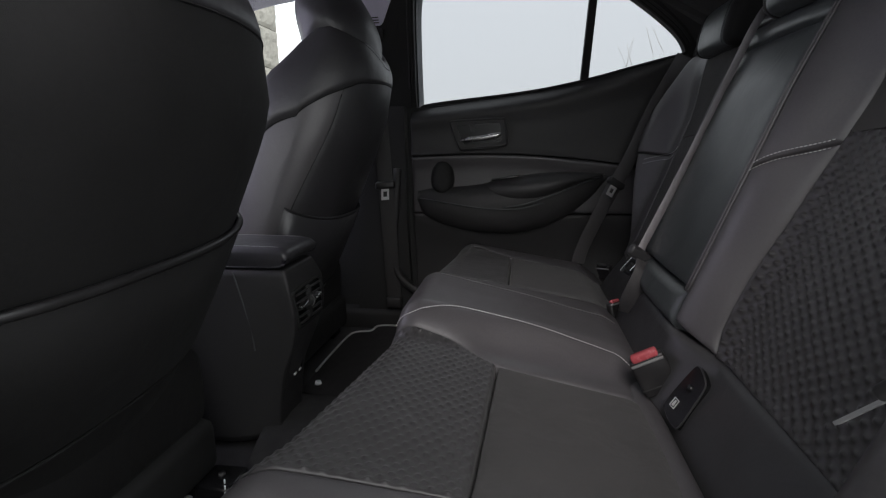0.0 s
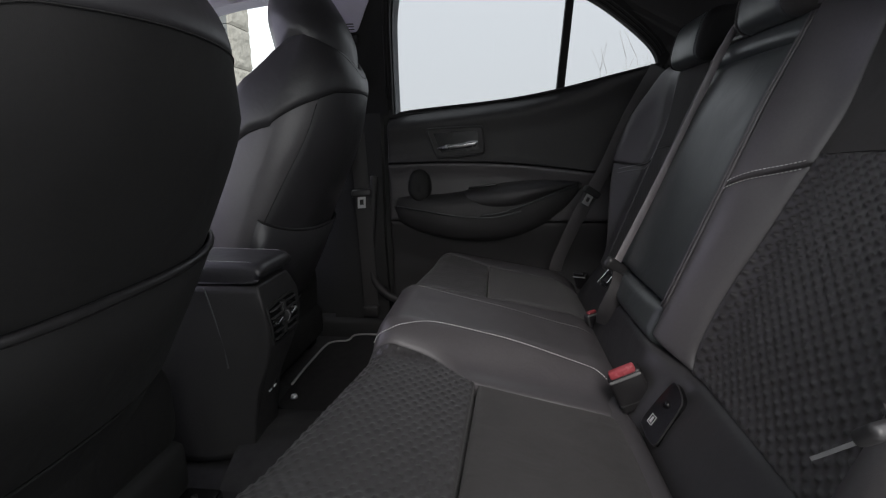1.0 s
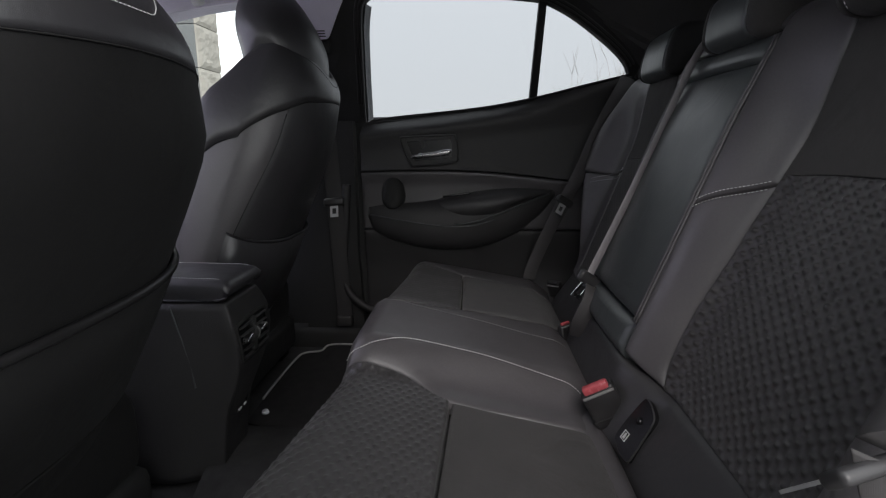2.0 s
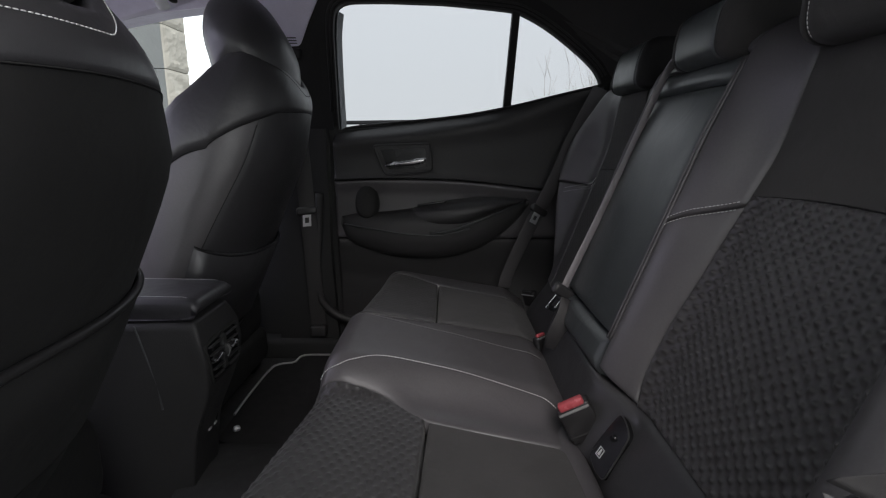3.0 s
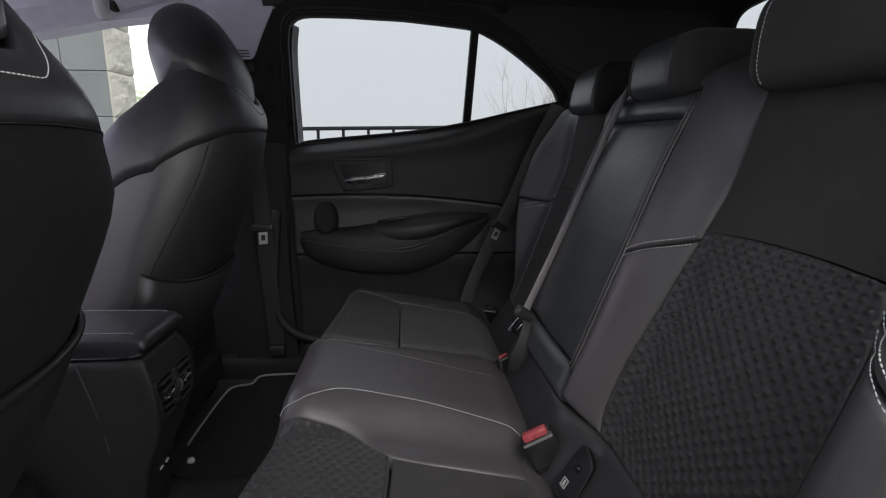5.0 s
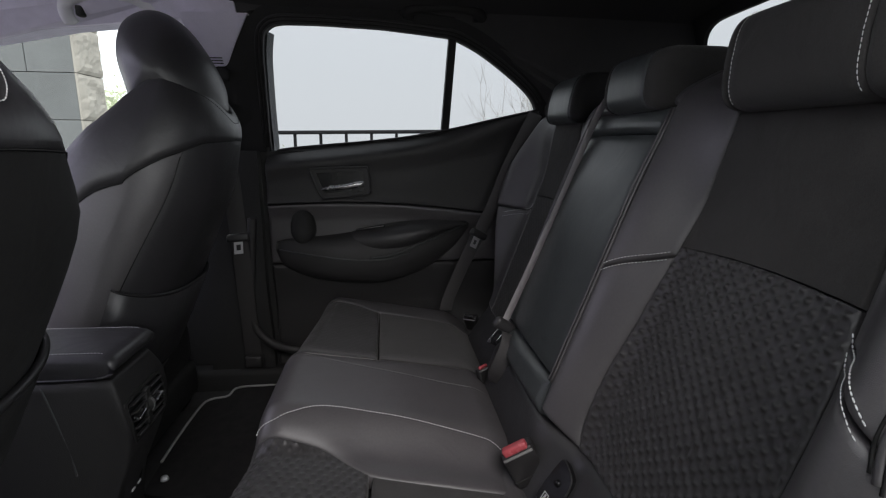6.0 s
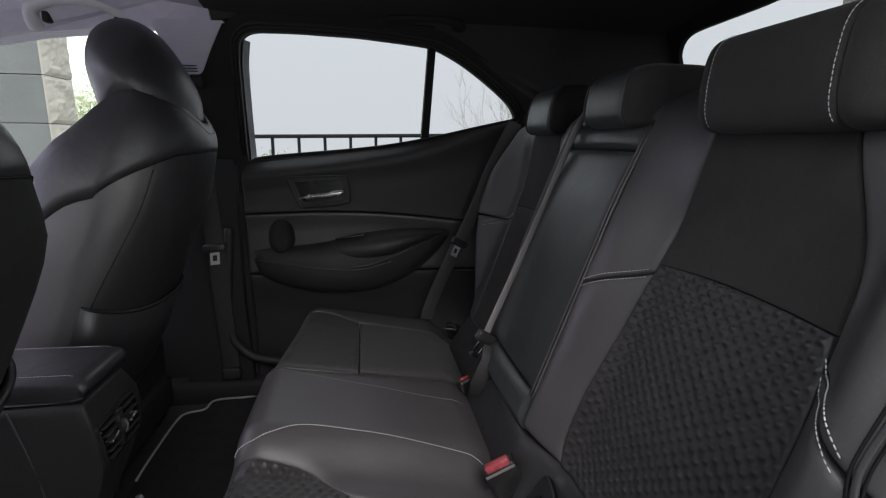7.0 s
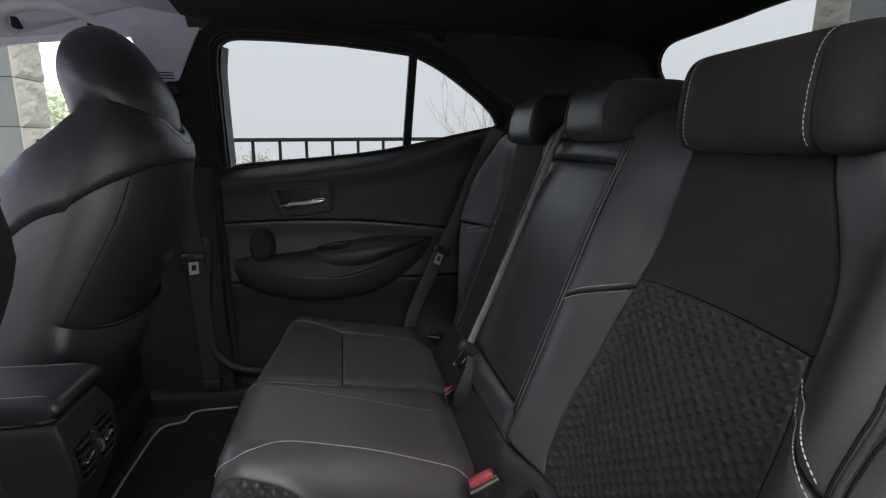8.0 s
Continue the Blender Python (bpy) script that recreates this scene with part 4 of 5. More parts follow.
def armrest_loft(lower, upper, bulge, y0, n=40):
    """A shelf swelling out of the door between two curves of (x, z)."""
    a, b = interp(lower, n), interp(upper, n)
    rows = []
    for i in range(n):
        e = max(0.04, math.sin(math.pi * (i + 0.4) / (n - 0.2)) ** 0.55)
        c, hgt = (a[i] + b[i]) / 2, (b[i] - a[i])
        row = []
        for w in np.linspace(0, math.pi, 13):
            k = -math.cos(w) / 2
            row.append(V(c[0] + hgt[0] * k, y0 - bulge * e * math.sin(w) ** 0.7, c[1] + hgt[1] * k))
        rows.append(row)
    v = [p for r in rows for p in r]
    f = grid_faces(n, 13)
    f += [tuple(range(13)), tuple((n - 1) * 13 + k for k in range(12, -1, -1))]
    return v, f


arm = put("armrest", *armrest_loft([(-0.316, 0.800), (-0.28, 0.745), (-0.15, 0.705), (0.0, 0.700), (0.12, 0.735), (0.21, 0.800), (0.262, 0.862)], [(-0.312, 0.828), (-0.26, 0.838), (-0.15, 0.846), (0.0, 0.868), (0.12, 0.884), (0.20, 0.886), (0.262, 0.880)], 0.062, 0.672), PLASTIC, door_far, "moulded black door armrest")
put("armrest_pad", *armrest_loft([(-0.135, 0.808), (-0.05, 0.792), (0.06, 0.802), (0.17, 0.846), (0.255, 0.874)], [(-0.125, 0.838), (-0.07, 0.862), (0.03, 0.880), (0.14, 0.889), (0.255, 0.884)], 0.070, 0.670), DARKENED_LEATHER, door_far, "padded leatherette armrest top")
tube("armrest_seam", [(-0.04, 0.598, 0.786), (0.02, 0.596, 0.795), (0.10, 0.600, 0.822), (0.18, 0.618, 0.853), (0.245, 0.648, 0.875)], 0.0026, LEATHER_SMOOTH, door_far, 6, n=30)
tube("armrest_edge", [(-0.30, 0.635, 0.808), (-0.20, 0.612, 0.795), (-0.10, 0.604, 0.782), (0.0, 0.600, 0.781), (0.08, 0.602, 0.800)], 0.0024, LEATHER_SMOOTH, door_far, 6, n=30)
box("pull_cup_trim", (0.085, 0.010, 0.006), (-0.035, 0.625, 0.872), GLOSS, door_far, r=0.002, turn=Matrix.Rotation(radians(-8), 3, 'Y'), label="glossy pull cup trim")
dome = []
for w in np.linspace(0, 1, 9):
    k = math.cos(w * math.pi / 2) ** 0.6
    dome.append([V(-0.232 + 0.037 * k * math.cos(a), 0.672 - 0.034 * math.sin(w * math.pi / 2) * (1.0 - 0.25 * k * math.sin(a)), 0.866 + (0.062 if math.sin(a) > 0 else 0.046) * k * math.sin(a) - 0.010 * w) for a in np.linspace(0, 2 * math.pi, 40, endpoint=False)])
grill = put("speaker_cover", *loft([[p + V(0, 0.006, 0) for p in dome[0]]] + dome), PLASTIC_DARK, door_far, "oval black speaker cover")
tube("cover_rim", dome[1] + dome[1][:1], 0.0016, PLASTIC, grill, 6)
# the release handle in its tilted bezel
bez_o = interp([(-0.205, 1.036), (-0.19, 1.041), (-0.06, 1.046), (-0.040, 1.040), (-0.034, 0.985), (-0.045, 0.968), (-0.15, 0.958), (-0.175, 0.963), (-0.205, 1.036)], 60)[:-1]
bez_i = interp([(-0.186, 1.026), (-0.18, 1.029), (-0.07, 1.034), (-0.054, 1.030), (-0.050, 0.990), (-0.056, 0.980), (-0.15, 0.972), (-0.165, 0.976), (-0.186, 1.026)], 60)[:-1]
tube("bezel_rim", [V(a, 0.6445, b) for a, b in np.vstack([bez_o, bez_o[:1]])], 0.0034, DOOR_SOFT, door_far, 8)
bezel = put("handle_bezel", *slab([tuple(p) for p in bez_o], -0.010, hole=[tuple(p) for p in bez_i], place=lambda a, b, h: V(a, 0.654 + h, b)), DOOR_SOFT, door_far, "raised black handle surround", soft=False)
put("handle_cup", *slab([tuple(p) for p in bez_i], 0.002, place=lambda a, b, h: V(a, 0.6475 + h, b)), GLOSS, door_far, soft=False)
hand = put("door_handle", *loft([[V(x + 0.004 * math.sin(w), 0.646 - 0.004 + 0.007 * math.cos(w) - 0.006 * math.sin(math.pi * min(1, i / 11)), z + 0.0075 * kk * math.sin(w)) for w in np.linspace(0, 2 * math.pi, 12, endpoint=False)] for i, (x, z, kk) in enumerate([(-0.172, 0.984, 0.3), (-0.168, 0.985, 0.9), (-0.15, 0.987, 1), (-0.12, 0.990, 1.0), (-0.10, 0.992, 1.1), (-0.08, 0.996, 1.3), (-0.062, 0.998, 1.2), (-0.054, 0.9985, 0.9), (-0.052, 0.9985, 0.3)])]), CHROME, door_far, "satin chrome release lever")


# body side: pillars, sill, rear quarter, both sides alike
def side_plate(name, outline, k, mat, label, inset=0.0, thick=0.07, parent=None):
    o = interp(outline + outline[:1], 81)[:-1]
    return put(name, *slab([tuple(p) for p in o], thick, place=lambda a, b, h: on_side(a, b, h + inset, k)), mat, parent, label, soft=False)


for k, nm in ((1, "far"), (-1, "near")):
    pil = thing("pillar", "dark centre pillar trim with grey upper cover", "pillar", kind="structure", at=(-0.40, k * 0.69, 0.40))
    lowp = [(-0.335, 0.40), (-0.350, 0.70), (-0.352, 1.09), (-0.47, 1.09), (-0.49, 0.70), (-0.53, 0.40)]
    put("lower_cover", *slab(lowp, 0.07, place=lambda a, b, h: V(a, k * (0.665 + h), b)), PLASTIC_DARK, pil, soft=False)
    upp = [(-0.335, 1.080), (-0.330, 1.20), (-0.312, 1.36), (-0.300, 1.41), (-0.44, 1.41), (-0.462, 1.20), (-0.47, 1.080)]
    put("upper_cover", *slab(upp, 0.07, place=lambda a, b, h: on_side(a, b, h + 0.004, k)), PLASTIC_DARK, pil, soft=False)
    cover = interp([(-0.308, 1.414), (-0.346, 1.362), (-0.366, 1.332), (-0.385, 1.306), (-0.405, 1.303), (-0.426, 1.304), (-0.441, 1.330), (-0.452, 1.362), (-0.462, 1.395), (-0.458, 1.411), (-0.40, 1.413), (-0.308, 1.414)], 61)[:-1]
    put("grey_cover", *slab([tuple(p) for p in cover], 0.02, place=lambda a, b, h: on_side(a, b, h - 0.002, k)), PILLAR_TRIM, pil, soft=False, label="pale grey upper pillar cover with lavender light in its colour")
    for i in range(3):
        box("cover_slot", (0.034, 0.004, 0.0022), (-0.408, k * (float(wall_y(1.309 + 0.006 * i)) - 0.004), 1.309 + 0.006 * i), PLASTIC, pil, r=0.0008, n=1)
    box("belt_guide", (0.055, 0.020, 0.030), (-0.408, k * (float(wall_y(1.285)) - 0.012), 1.283), PLASTIC_DARK, pil, r=0.008, label="black upper belt guide")
    sill = tagged(box("trim", (2.6, 0.10, 0.09), (-0.75, k * 0.70, 0.385), PLASTIC_DARK, r=0.02, kind="structure"), "black door sill trim", "trim")
    # rear quarter trim round the wheel arch and up to the hatch
    q = [(0.50, 0.40), (0.46, 0.80), (0.462, 1.165), (0.470, 1.195), (0.470, 1.232), (0.432, 1.270), (0.365, 1.318), (0.285, 1.373), (0.205, 1.408), (0.205, 1.45), (0.79, 1.45), (0.90, 1.32), (1.20, 0.96), (1.5, 0.92), (1.6, 0.40)]
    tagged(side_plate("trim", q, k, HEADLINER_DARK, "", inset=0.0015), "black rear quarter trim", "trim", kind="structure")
    front_rail = [(-1.6, 1.12), (-1.3, 1.26), (-1.0, 1.345), (-0.75, 1.385), (-0.46, 1.405), (-0.335, 1.415), (-0.335, 1.47), (-0.8, 1.47), (-1.3, 1.36), (-1.65, 1.15)]
    rear_rail = [(-0.333, 1.415), (-0.19, 1.437), (0.07, 1.432), (0.205, 1.420), (0.205, 1.47), (-0.333, 1.47)]
    for rail, mat, words in ((front_rail, HEADLINER, "grey cloth roof rail trim with lavender light in its colour"), (rear_rail, HEADLINER_DARK, "rear roof rail trim cloth darkened for shade")):
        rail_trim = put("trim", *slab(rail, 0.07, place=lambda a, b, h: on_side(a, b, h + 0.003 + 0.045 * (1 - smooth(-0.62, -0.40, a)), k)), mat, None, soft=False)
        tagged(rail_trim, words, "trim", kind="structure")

# rubber seal round the lower corner of the far door opening
seal = tube("trim", [(-0.372, 0.645, 0.90), (-0.384, 0.645, 0.76), (-0.393, 0.645, 0.66), (-0.390, 0.645, 0.585), (-0.358, 0.645, 0.533), (-0.30, 0.645, 0.500), (-0.18, 0.648, 0.485), (0.05, 0.648, 0.475)], 0.013, PLASTIC, None, 10, n=60)
tagged(seal, "black rubber seal round the door opening", "trim", kind="structure")
# the near rear door, open
door_near = door("door_5", -1, "black rear door standing wide open")
put("door_skin", *slab([(-0.348, 0.40), (-0.348, 1.085), (-0.215, 1.092), (0.19, 1.130), (0.44, 1.185), (0.50, 1.21), (0.50, 0.40)], 0.05, place=lambda a, b, h: V(a, -0.694 - h, b)), PLASTIC_DARK, door_near, soft=False)
door_near.matrix_world = Matrix.Translation((-0.36, -0.74, 0)) @ Matrix.Rotation(radians(-72), 4, 'Z') @ Matrix.Translation((0.36, 0.74, 0)) @ door_near.matrix_world

# front doors; the near one is out of view, opened to admit light
for k in (1, -1):
    fd = thing("door_2" if k > 0 else "door_3", "dark closed front door with a clear side window" if k > 0 else "unseen dark front door swung open to let light in", "car door", kind="structure", at=(-0.9, k * 0.70, 0.4))
    fo = [(-0.475, 1.10), (-0.468, 1.20), (-0.445, 1.372), (-0.60, 1.392), (-0.80, 1.375), (-1.05, 1.32), (-1.30, 1.22), (-1.50, 1.09), (-1.2, 1.06), (-0.8, 1.07)]
    put("front_door_panel", *slab([(-0.475, 0.40), (-0.475, 1.09), (-0.8, 1.062), (-1.2, 1.052), (-1.55, 1.08), (-1.55, 0.40)], 0.06, place=lambda a, b, h: V(a, k * (0.70 + h), b)), PLASTIC_DARK, fd, soft=False)
    fp = put("pane", *slab(fo, 0.004, place=lambda a, b, h: on_side(a, b, h + 0.03, k)), GLASS, fd, soft=False)
    fp.visible_shadow = False
    if k < 0:
        fd.matrix_world = Matrix.Translation((-1.55, -0.72, 0)) @ Matrix.Rotation(radians(-72), 4, 'Z') @ Matrix.Translation((1.55, 0.72, 0)) @ fd.matrix_world

# roof lining and outer roof
def roof_z(x, y):
    return 1.456 + 0.040 * (1 - smooth(-0.62, -0.25, x)) - 0.030 * (np.abs(y) / 0.5) ** 3 - 0.006 * np.clip((x - 0.2) / 0.65, 0, 1) ** 2 - 0.10 * np.clip((-0.75 - x) / 0.6, 0, 1) ** 2
ry = np.linspace(-0.50, 0.50, 25)
# front lining toned as lit, rear lining toned as shaded
for rx, mat, words in ((np.linspace(-1.10, -0.345, 18), HEADLINER, "pale grey front headliner with lavender light in its colour"), (np.linspace(-0.343, 0.80, 26), HEADLINER_DARK, "rear headliner cloth darkened for shade")):
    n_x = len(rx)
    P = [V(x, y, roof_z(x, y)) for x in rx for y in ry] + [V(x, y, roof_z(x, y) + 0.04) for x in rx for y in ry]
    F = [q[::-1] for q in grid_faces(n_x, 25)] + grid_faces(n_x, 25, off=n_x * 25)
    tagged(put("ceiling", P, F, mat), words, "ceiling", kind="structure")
n0 = [(-1.12, -0.62), (0.86, -0.62), (0.86, 0.62), (-1.12, 0.62)]
tagged(put("roof", *slab(n0, 0.02, place=lambda a, b, h: V(a, b, 1.545 + h)), PAINT, soft=False), "dark painted car roof panel", "roof", kind="structure")
# hatch with its window
hatch = thing("door_4", "black hatch lid with a wide heated rear window", "car door", kind="structure", at=(0.9, 0, 1.1))
half = interp([(0.0, 1.424), (0.10, 1.4225), (0.17, 1.4195), (0.256, 1.4175), (0.358, 1.415), (0.408, 1.411), (0.451, 1.398), (0.488, 1.375), (0.504, 1.349), (0.500, 1.333), (0.476, 1.324), (0.472, 1.302), (0.46, 1.22), (0.42, 1.13)], 40)
hin = [(a, b) for a, b in half] + [(-a, b) for a, b in half[:0:-1]]
hout = [(a * (0.70 / max(0.42, abs(a)) if b < 1.40 else 1.20), 1.466 if b > 1.40 else (0.95 if b < 1.15 else b + 0.03)) for a, b in hin]
on_hatch = lambda a, b, h: V(0.85 - (b - 1.38) / 1.2 + h, a, b)
put("hatch_frame", *slab(hout, 0.012, hole=hin, place=on_hatch), PLASTIC_DARK, hatch, soft=False)
hp = put("pane", *slab(hin, 0.004, place=lambda a, b, h: on_hatch(a, b, h + 0.008)), TINTED, hatch, soft=False)
tagged(box("load_floor", (1.1, 1.36, 0.03), (1.05, 0, 0.60), CARPET, r=0.01, kind="structure"), "black carpeted load floor", "floor")
tagged(box("wall_rear", (0.05, 1.40, 0.70), (1.45, 0, 0.70), PLASTIC_DARK, r=0.01, kind="structure"), "black tailgate inner wall", "wall")
# dashboard and scuttle below the windscreen
dash = thing("dashboard", "black moulded dashboard below the windscreen", "dashboard", at=(-1.5, 0, 0.6))
box("dash_body", (0.50, 1.38, 0.42), (-1.62, 0, 0.76), PLASTIC, dash, r=0.06)
tagged(box("wall_front", (0.05, 1.5, 0.60), (-1.92, 0, 0.67), PLASTIC_DARK, r=0.01, kind="structure"), "black front bulkhead", "wall")
ws = put("window_1", *slab([(-0.68, 0.98), (0.68, 0.98), (0.54, 1.44), (-0.54, 1.44)], 0.005, place=lambda a, b, h: V(-1.90 + (b - 0.98) * 1.72 + h, a, b)), WINDSCREEN, soft=False)
tagged(ws, "unseen windscreen glass tinted to colour the light", "window", kind="structure")

# grab handle over the front passenger window
grab = thing("grab_handle", "light grey folding roof grab handle", "grab handle", at=(-0.65, 0.52, 1.42))
gp = interp([(-0.724, 0.530, 1.392), (-0.722, 0.512, 1.412), (-0.708, 0.498, 1.432), (-0.66, 0.490, 1.444), (-0.60, 0.490, 1.446), (-0.560, 0.497, 1.440), (-0.538, 0.510, 1.428), (-0.522, 0.524, 1.410)], 50)
tube("grip", gp, [0.0145 + 0.002 * math.cos(i / 49 * 2 * math.pi) for i in range(50)], HANDLE_GREY, grab, 14)
for x in (-0.690, -0.540):
    box("hinge_cover", (0.016, 0.022, 0.030), (x, 0.512, 1.414), PLASTIC_DARK, grab, r=0.005)
rear_grab = thing("grab_handle", "black folding roof grab handle over the rear door", "grab handle", at=(0.16, 0.46, 1.42))
gp = interp([(0.065, 0.480, 1.424), (0.075, 0.462, 1.428), (0.10, 0.452, 1.432), (0.16, 0.449, 1.433), (0.22, 0.452, 1.431), (0.245, 0.462, 1.426), (0.255, 0.480, 1.420)], 40)
tube("grip", gp, [0.011 + 0.002 * math.cos(i / 39 * 2 * math.pi) for i in range(40)], PLASTIC_DARK, rear_grab, 12)
for x in (0.072, 0.248):
    box("hinge_cover", (0.030, 0.026, 0.022), (x, 0.482, 1.422), PLASTIC_DARK, rear_grab, r=0.006)
hook = thing("coat_hook", "small black roof coat hook", "hook", at=(0.075, 0.51, 1.425))
box("hook_plate", (0.045, 0.008, 0.010), (0.075, 0.492, 1.424), PLASTIC, hook, r=0.003)

# ---- seat belts ----
def strap(name, path, width, across, mat, parent, thick=0.0016, n=60):
    """A flat webbing band; across: its width direction at each knot."""
    p = interp(path, n)
    w = np.array([[np.interp(i / (n - 1), np.linspace(0, 1, len(across)), [a[c] for a in across]) for c in range(3)] for i in range(n)])
    w /= np.linalg.norm(w, axis=1)[:, None]
    tang = np.gradient(p, axis=0)
    nn = np.cross(tang, w)
    nn /= np.linalg.norm(nn, axis=1)[:, None] + 1e-12
    rings = []
    for i in range(n):
        c = 0.0007
        rings.append([p[i] + w[i] * width / 2 * a + nn[i] * thick / 2 * b for a, b in ((-1, -0.4), (-0.96, -1), (0.96, -1), (1, -0.4), (1, 0.4), (0.96, 1), (-0.96, 1), (-1, 0.4))])
    return put(name, *loft(rings), mat, parent)


def tongue(parent, at, axis, across, label="chrome belt tongue", reach=0.046, shoulder=(0.062, 0.024, 0.018), half=0.012, metal=CHROME):
    """Plastic shoulder and slotted steel tongue."""
    a, w = Vector(axis).normalized(), Vector(across).normalized()
    m = Matrix((w, a, w.cross(a))).transposed()
    o = Vector(at)
    v, f = rounded_box(shoulder, 0.44 * min(shoulder), 4, o, m)
    sh = put("tongue_shoulder", v, f, BELT_PLASTIC, parent)
    out = [(-half, 0.008), (half, 0.008), (half, reach), (-half, reach)]
    inn = [(-half / 2, reach - 0.026), (half / 2, reach - 0.026), (half / 2, reach - 0.010), (-half / 2, reach - 0.010)]
    put("tongue_plate", *slab(out, 0.0026, hole=inn, place=lambda p, q, h: np.array(o + m @ Vector((p, q, h - 0.0013)))), metal, parent, label, soft=False)
    return sh


belt_c = thing("seat_belt", "grey webbing centre seat belt hanging down the backrest", "seat belt", "rear seat belts", at=(0.23, 0.108, 0.68))
# one belt: lit tone above, shaded tone below the tongue
strap("webbing", [(0.434, 0.086, 1.215), (0.404, 0.090, 1.165), (0.350, 0.097, 1.02), (0.293, 0.104, 0.875), (0.252, 0.108, 0.775), (0.246, 0.106, 0.760)], 0.017, [(0.80, 0.50, -0.35), (0.82, 0.42, -0.42), (0.85, 0.33, -0.50)], WEBBING_LIT, belt_c)
strap("webbing", [(0.246, 0.07, 0.751), (0.241, 0.054, 0.73), (0.23, 0.05, 0.703), (0.222, 0.056, 0.675), (0.223, 0.07, 0.646)], 0.034, [(0.85, 0.33, -0.4), (0.95, -0.05, -0.3), (0.95, -0.28, -0.3), (0.9, -0.4, -0.2)], WEBBING_SHADED, belt_c)
tongue(belt_c, (0.245, 0.094, 0.757), (-0.55, 0.05, -0.75), (0.80, 0.33, -0.55))
belt_f = thing("seat_belt", "grey webbing outer seat belt with a metal tongue", "seat belt", "rear seat belts", at=(0.24, 0.56, 0.70))
strap("webbing", [(0.44, 0.60, 1.20), (0.363, 0.575, 1.057), (0.318, 0.566, 0.950), (0.274, 0.552, 0.866)], 0.046, [(0.9, 0.3, -0.3), (0.75, 0.45, -0.45)], WEBBING_HALF_LIT, belt_f)
strap("webbing", [(0.272, 0.555, 0.862), (0.232, 0.566, 0.770), (0.195, 0.585, 0.670), (0.185, 0.60, 0.62)], 0.046, [(0.9, 0.4, -0.3), (0.9, 0.5, -0.2)], WEBBING_HALF_LIT, belt_f)
tongue(belt_f, (0.272, 0.550, 0.862), (-0.45, -0.55, -0.70), (0.75, 0.45, -0.45), metal=STEEL)
belt_n = thing("seat_belt", "grey webbing outer seat belt with a metal tongue", "seat belt", "rear seat belts", at=(0.24, -0.60, 0.70))
strap("webbing", [(0.44, -0.66, 1.20), (0.36, -0.645, 1.03), (0.28, -0.655, 0.90), (0.240, -0.630, 0.858)], 0.046, [(0.9, -0.3, -0.3), (0.9, -0.4, -0.3)], WEBBING_SHADED, belt_n)
strap("webbing", [(0.238, -0.630, 0.852), (0.25, -0.655, 0.75), (0.22, -0.645, 0.66)], 0.046, [(0.9, -0.3, -0.3), (0.9, -0.4, -0.3)], WEBBING_SHADED, belt_n)
tongue(belt_n, (0.231, -0.622, 0.846), (-0.02, 0.70, -0.70), (0.95, 0.21, 0.20), reach=0.090, shoulder=(0.052, 0.022, 0.010), half=0.0022, metal=STEEL)
belt_p = thing("seat_belt", "grey webbing front seat belt hanging beside the pillar", "seat belt", "front seat belts", at=(-0.40, 0.61, 0.50))
strap("webbing", [(-0.43, 0.60, 1.28), (-0.415, 0.612, 1.05), (-0.403, 0.612, 0.85)], 0.046, [(0.97, 0.2, 0), (0.97, 0.2, 0)], WEBBING_SHADED, belt_p)
strap("webbing", [(-0.403, 0.612, 0.845), (-0.40, 0.625, 0.70), (-0.394, 0.640, 0.47)], 0.046, [(0.97, 0.2, 0), (0.97, 0.2, 0)], WEBBING_SHADED, belt_p)
tongue(belt_p, (-0.403, 0.604, 0.852), (0.0, -0.1, -1), (0.97, 0.1, 0.08), metal=STEEL)
box("belt_anchor", (0.05, 0.03, 0.035), (-0.394, 0.640, 0.465), PLASTIC, belt_p, r=0.006)


def buckle(at, axis, across, label, size=1.0, button=RED):
    ob = thing("belt_buckle", label, "belt buckle", "rear belt buckles", at=at)
    a, w = Vector(axis).normalized(), Vector(across).normalized()
    w = (w - a * w.dot(a)).normalized()
    n = w.cross(a)
    m = Matrix((w, a, n)).transposed()
    o = Vector(at)
    v, f = rounded_box((0.052 * size, 0.062 * size, 0.026 * size), 0.005, 3, o - a * 0.032 * size, m)
    put("buckle_body", v, f, BUCKLE, ob)
    v, f = rounded_box((0.040 * size, 0.013 * size, 0.015 * size), 0.004, 3, o + a * 0.001 + n * 0.007 * size, m)
    put("release_button", v, f, button, ob, "red release button" if button is RED else "black release button")
    v, f = rounded_box((0.054 * size, 0.006, 0.027 * size), 0.0025, 2, o - a * 0.050 * size, m)
    put("buckle_collar", v, f, PLASTIC_DARK, ob)
    v, f = rounded_box((0.049 * size, 0.0045, 0.0235 * size), 0.002, 2, o - a * 0.009 * size + n * 0.004 * size, m)
    put("button_frame", v, f, THREAD_GREY, ob, "pale edge under the button")
    return ob


buckle((0.2005, -0.162, 0.6595), (-0.46, 0.10, 0.82), (0.85, -0.12, 0.45), "black seat belt buckle with a red button set in the bench")
buckle((0.210, 0.155, 0.642), (-0.2, 0.2, 0.8), (0.8, 0.6, 0), "black seat belt buckle with a red button beside the centre belt", 0.62)
buckle((0.238, 0.47, 0.648), (-0.3, -0.2, 0.8), (0.7, -0.6, 0), "black seat belt buckle standing behind the far cushion", 0.8, BUCKLE)
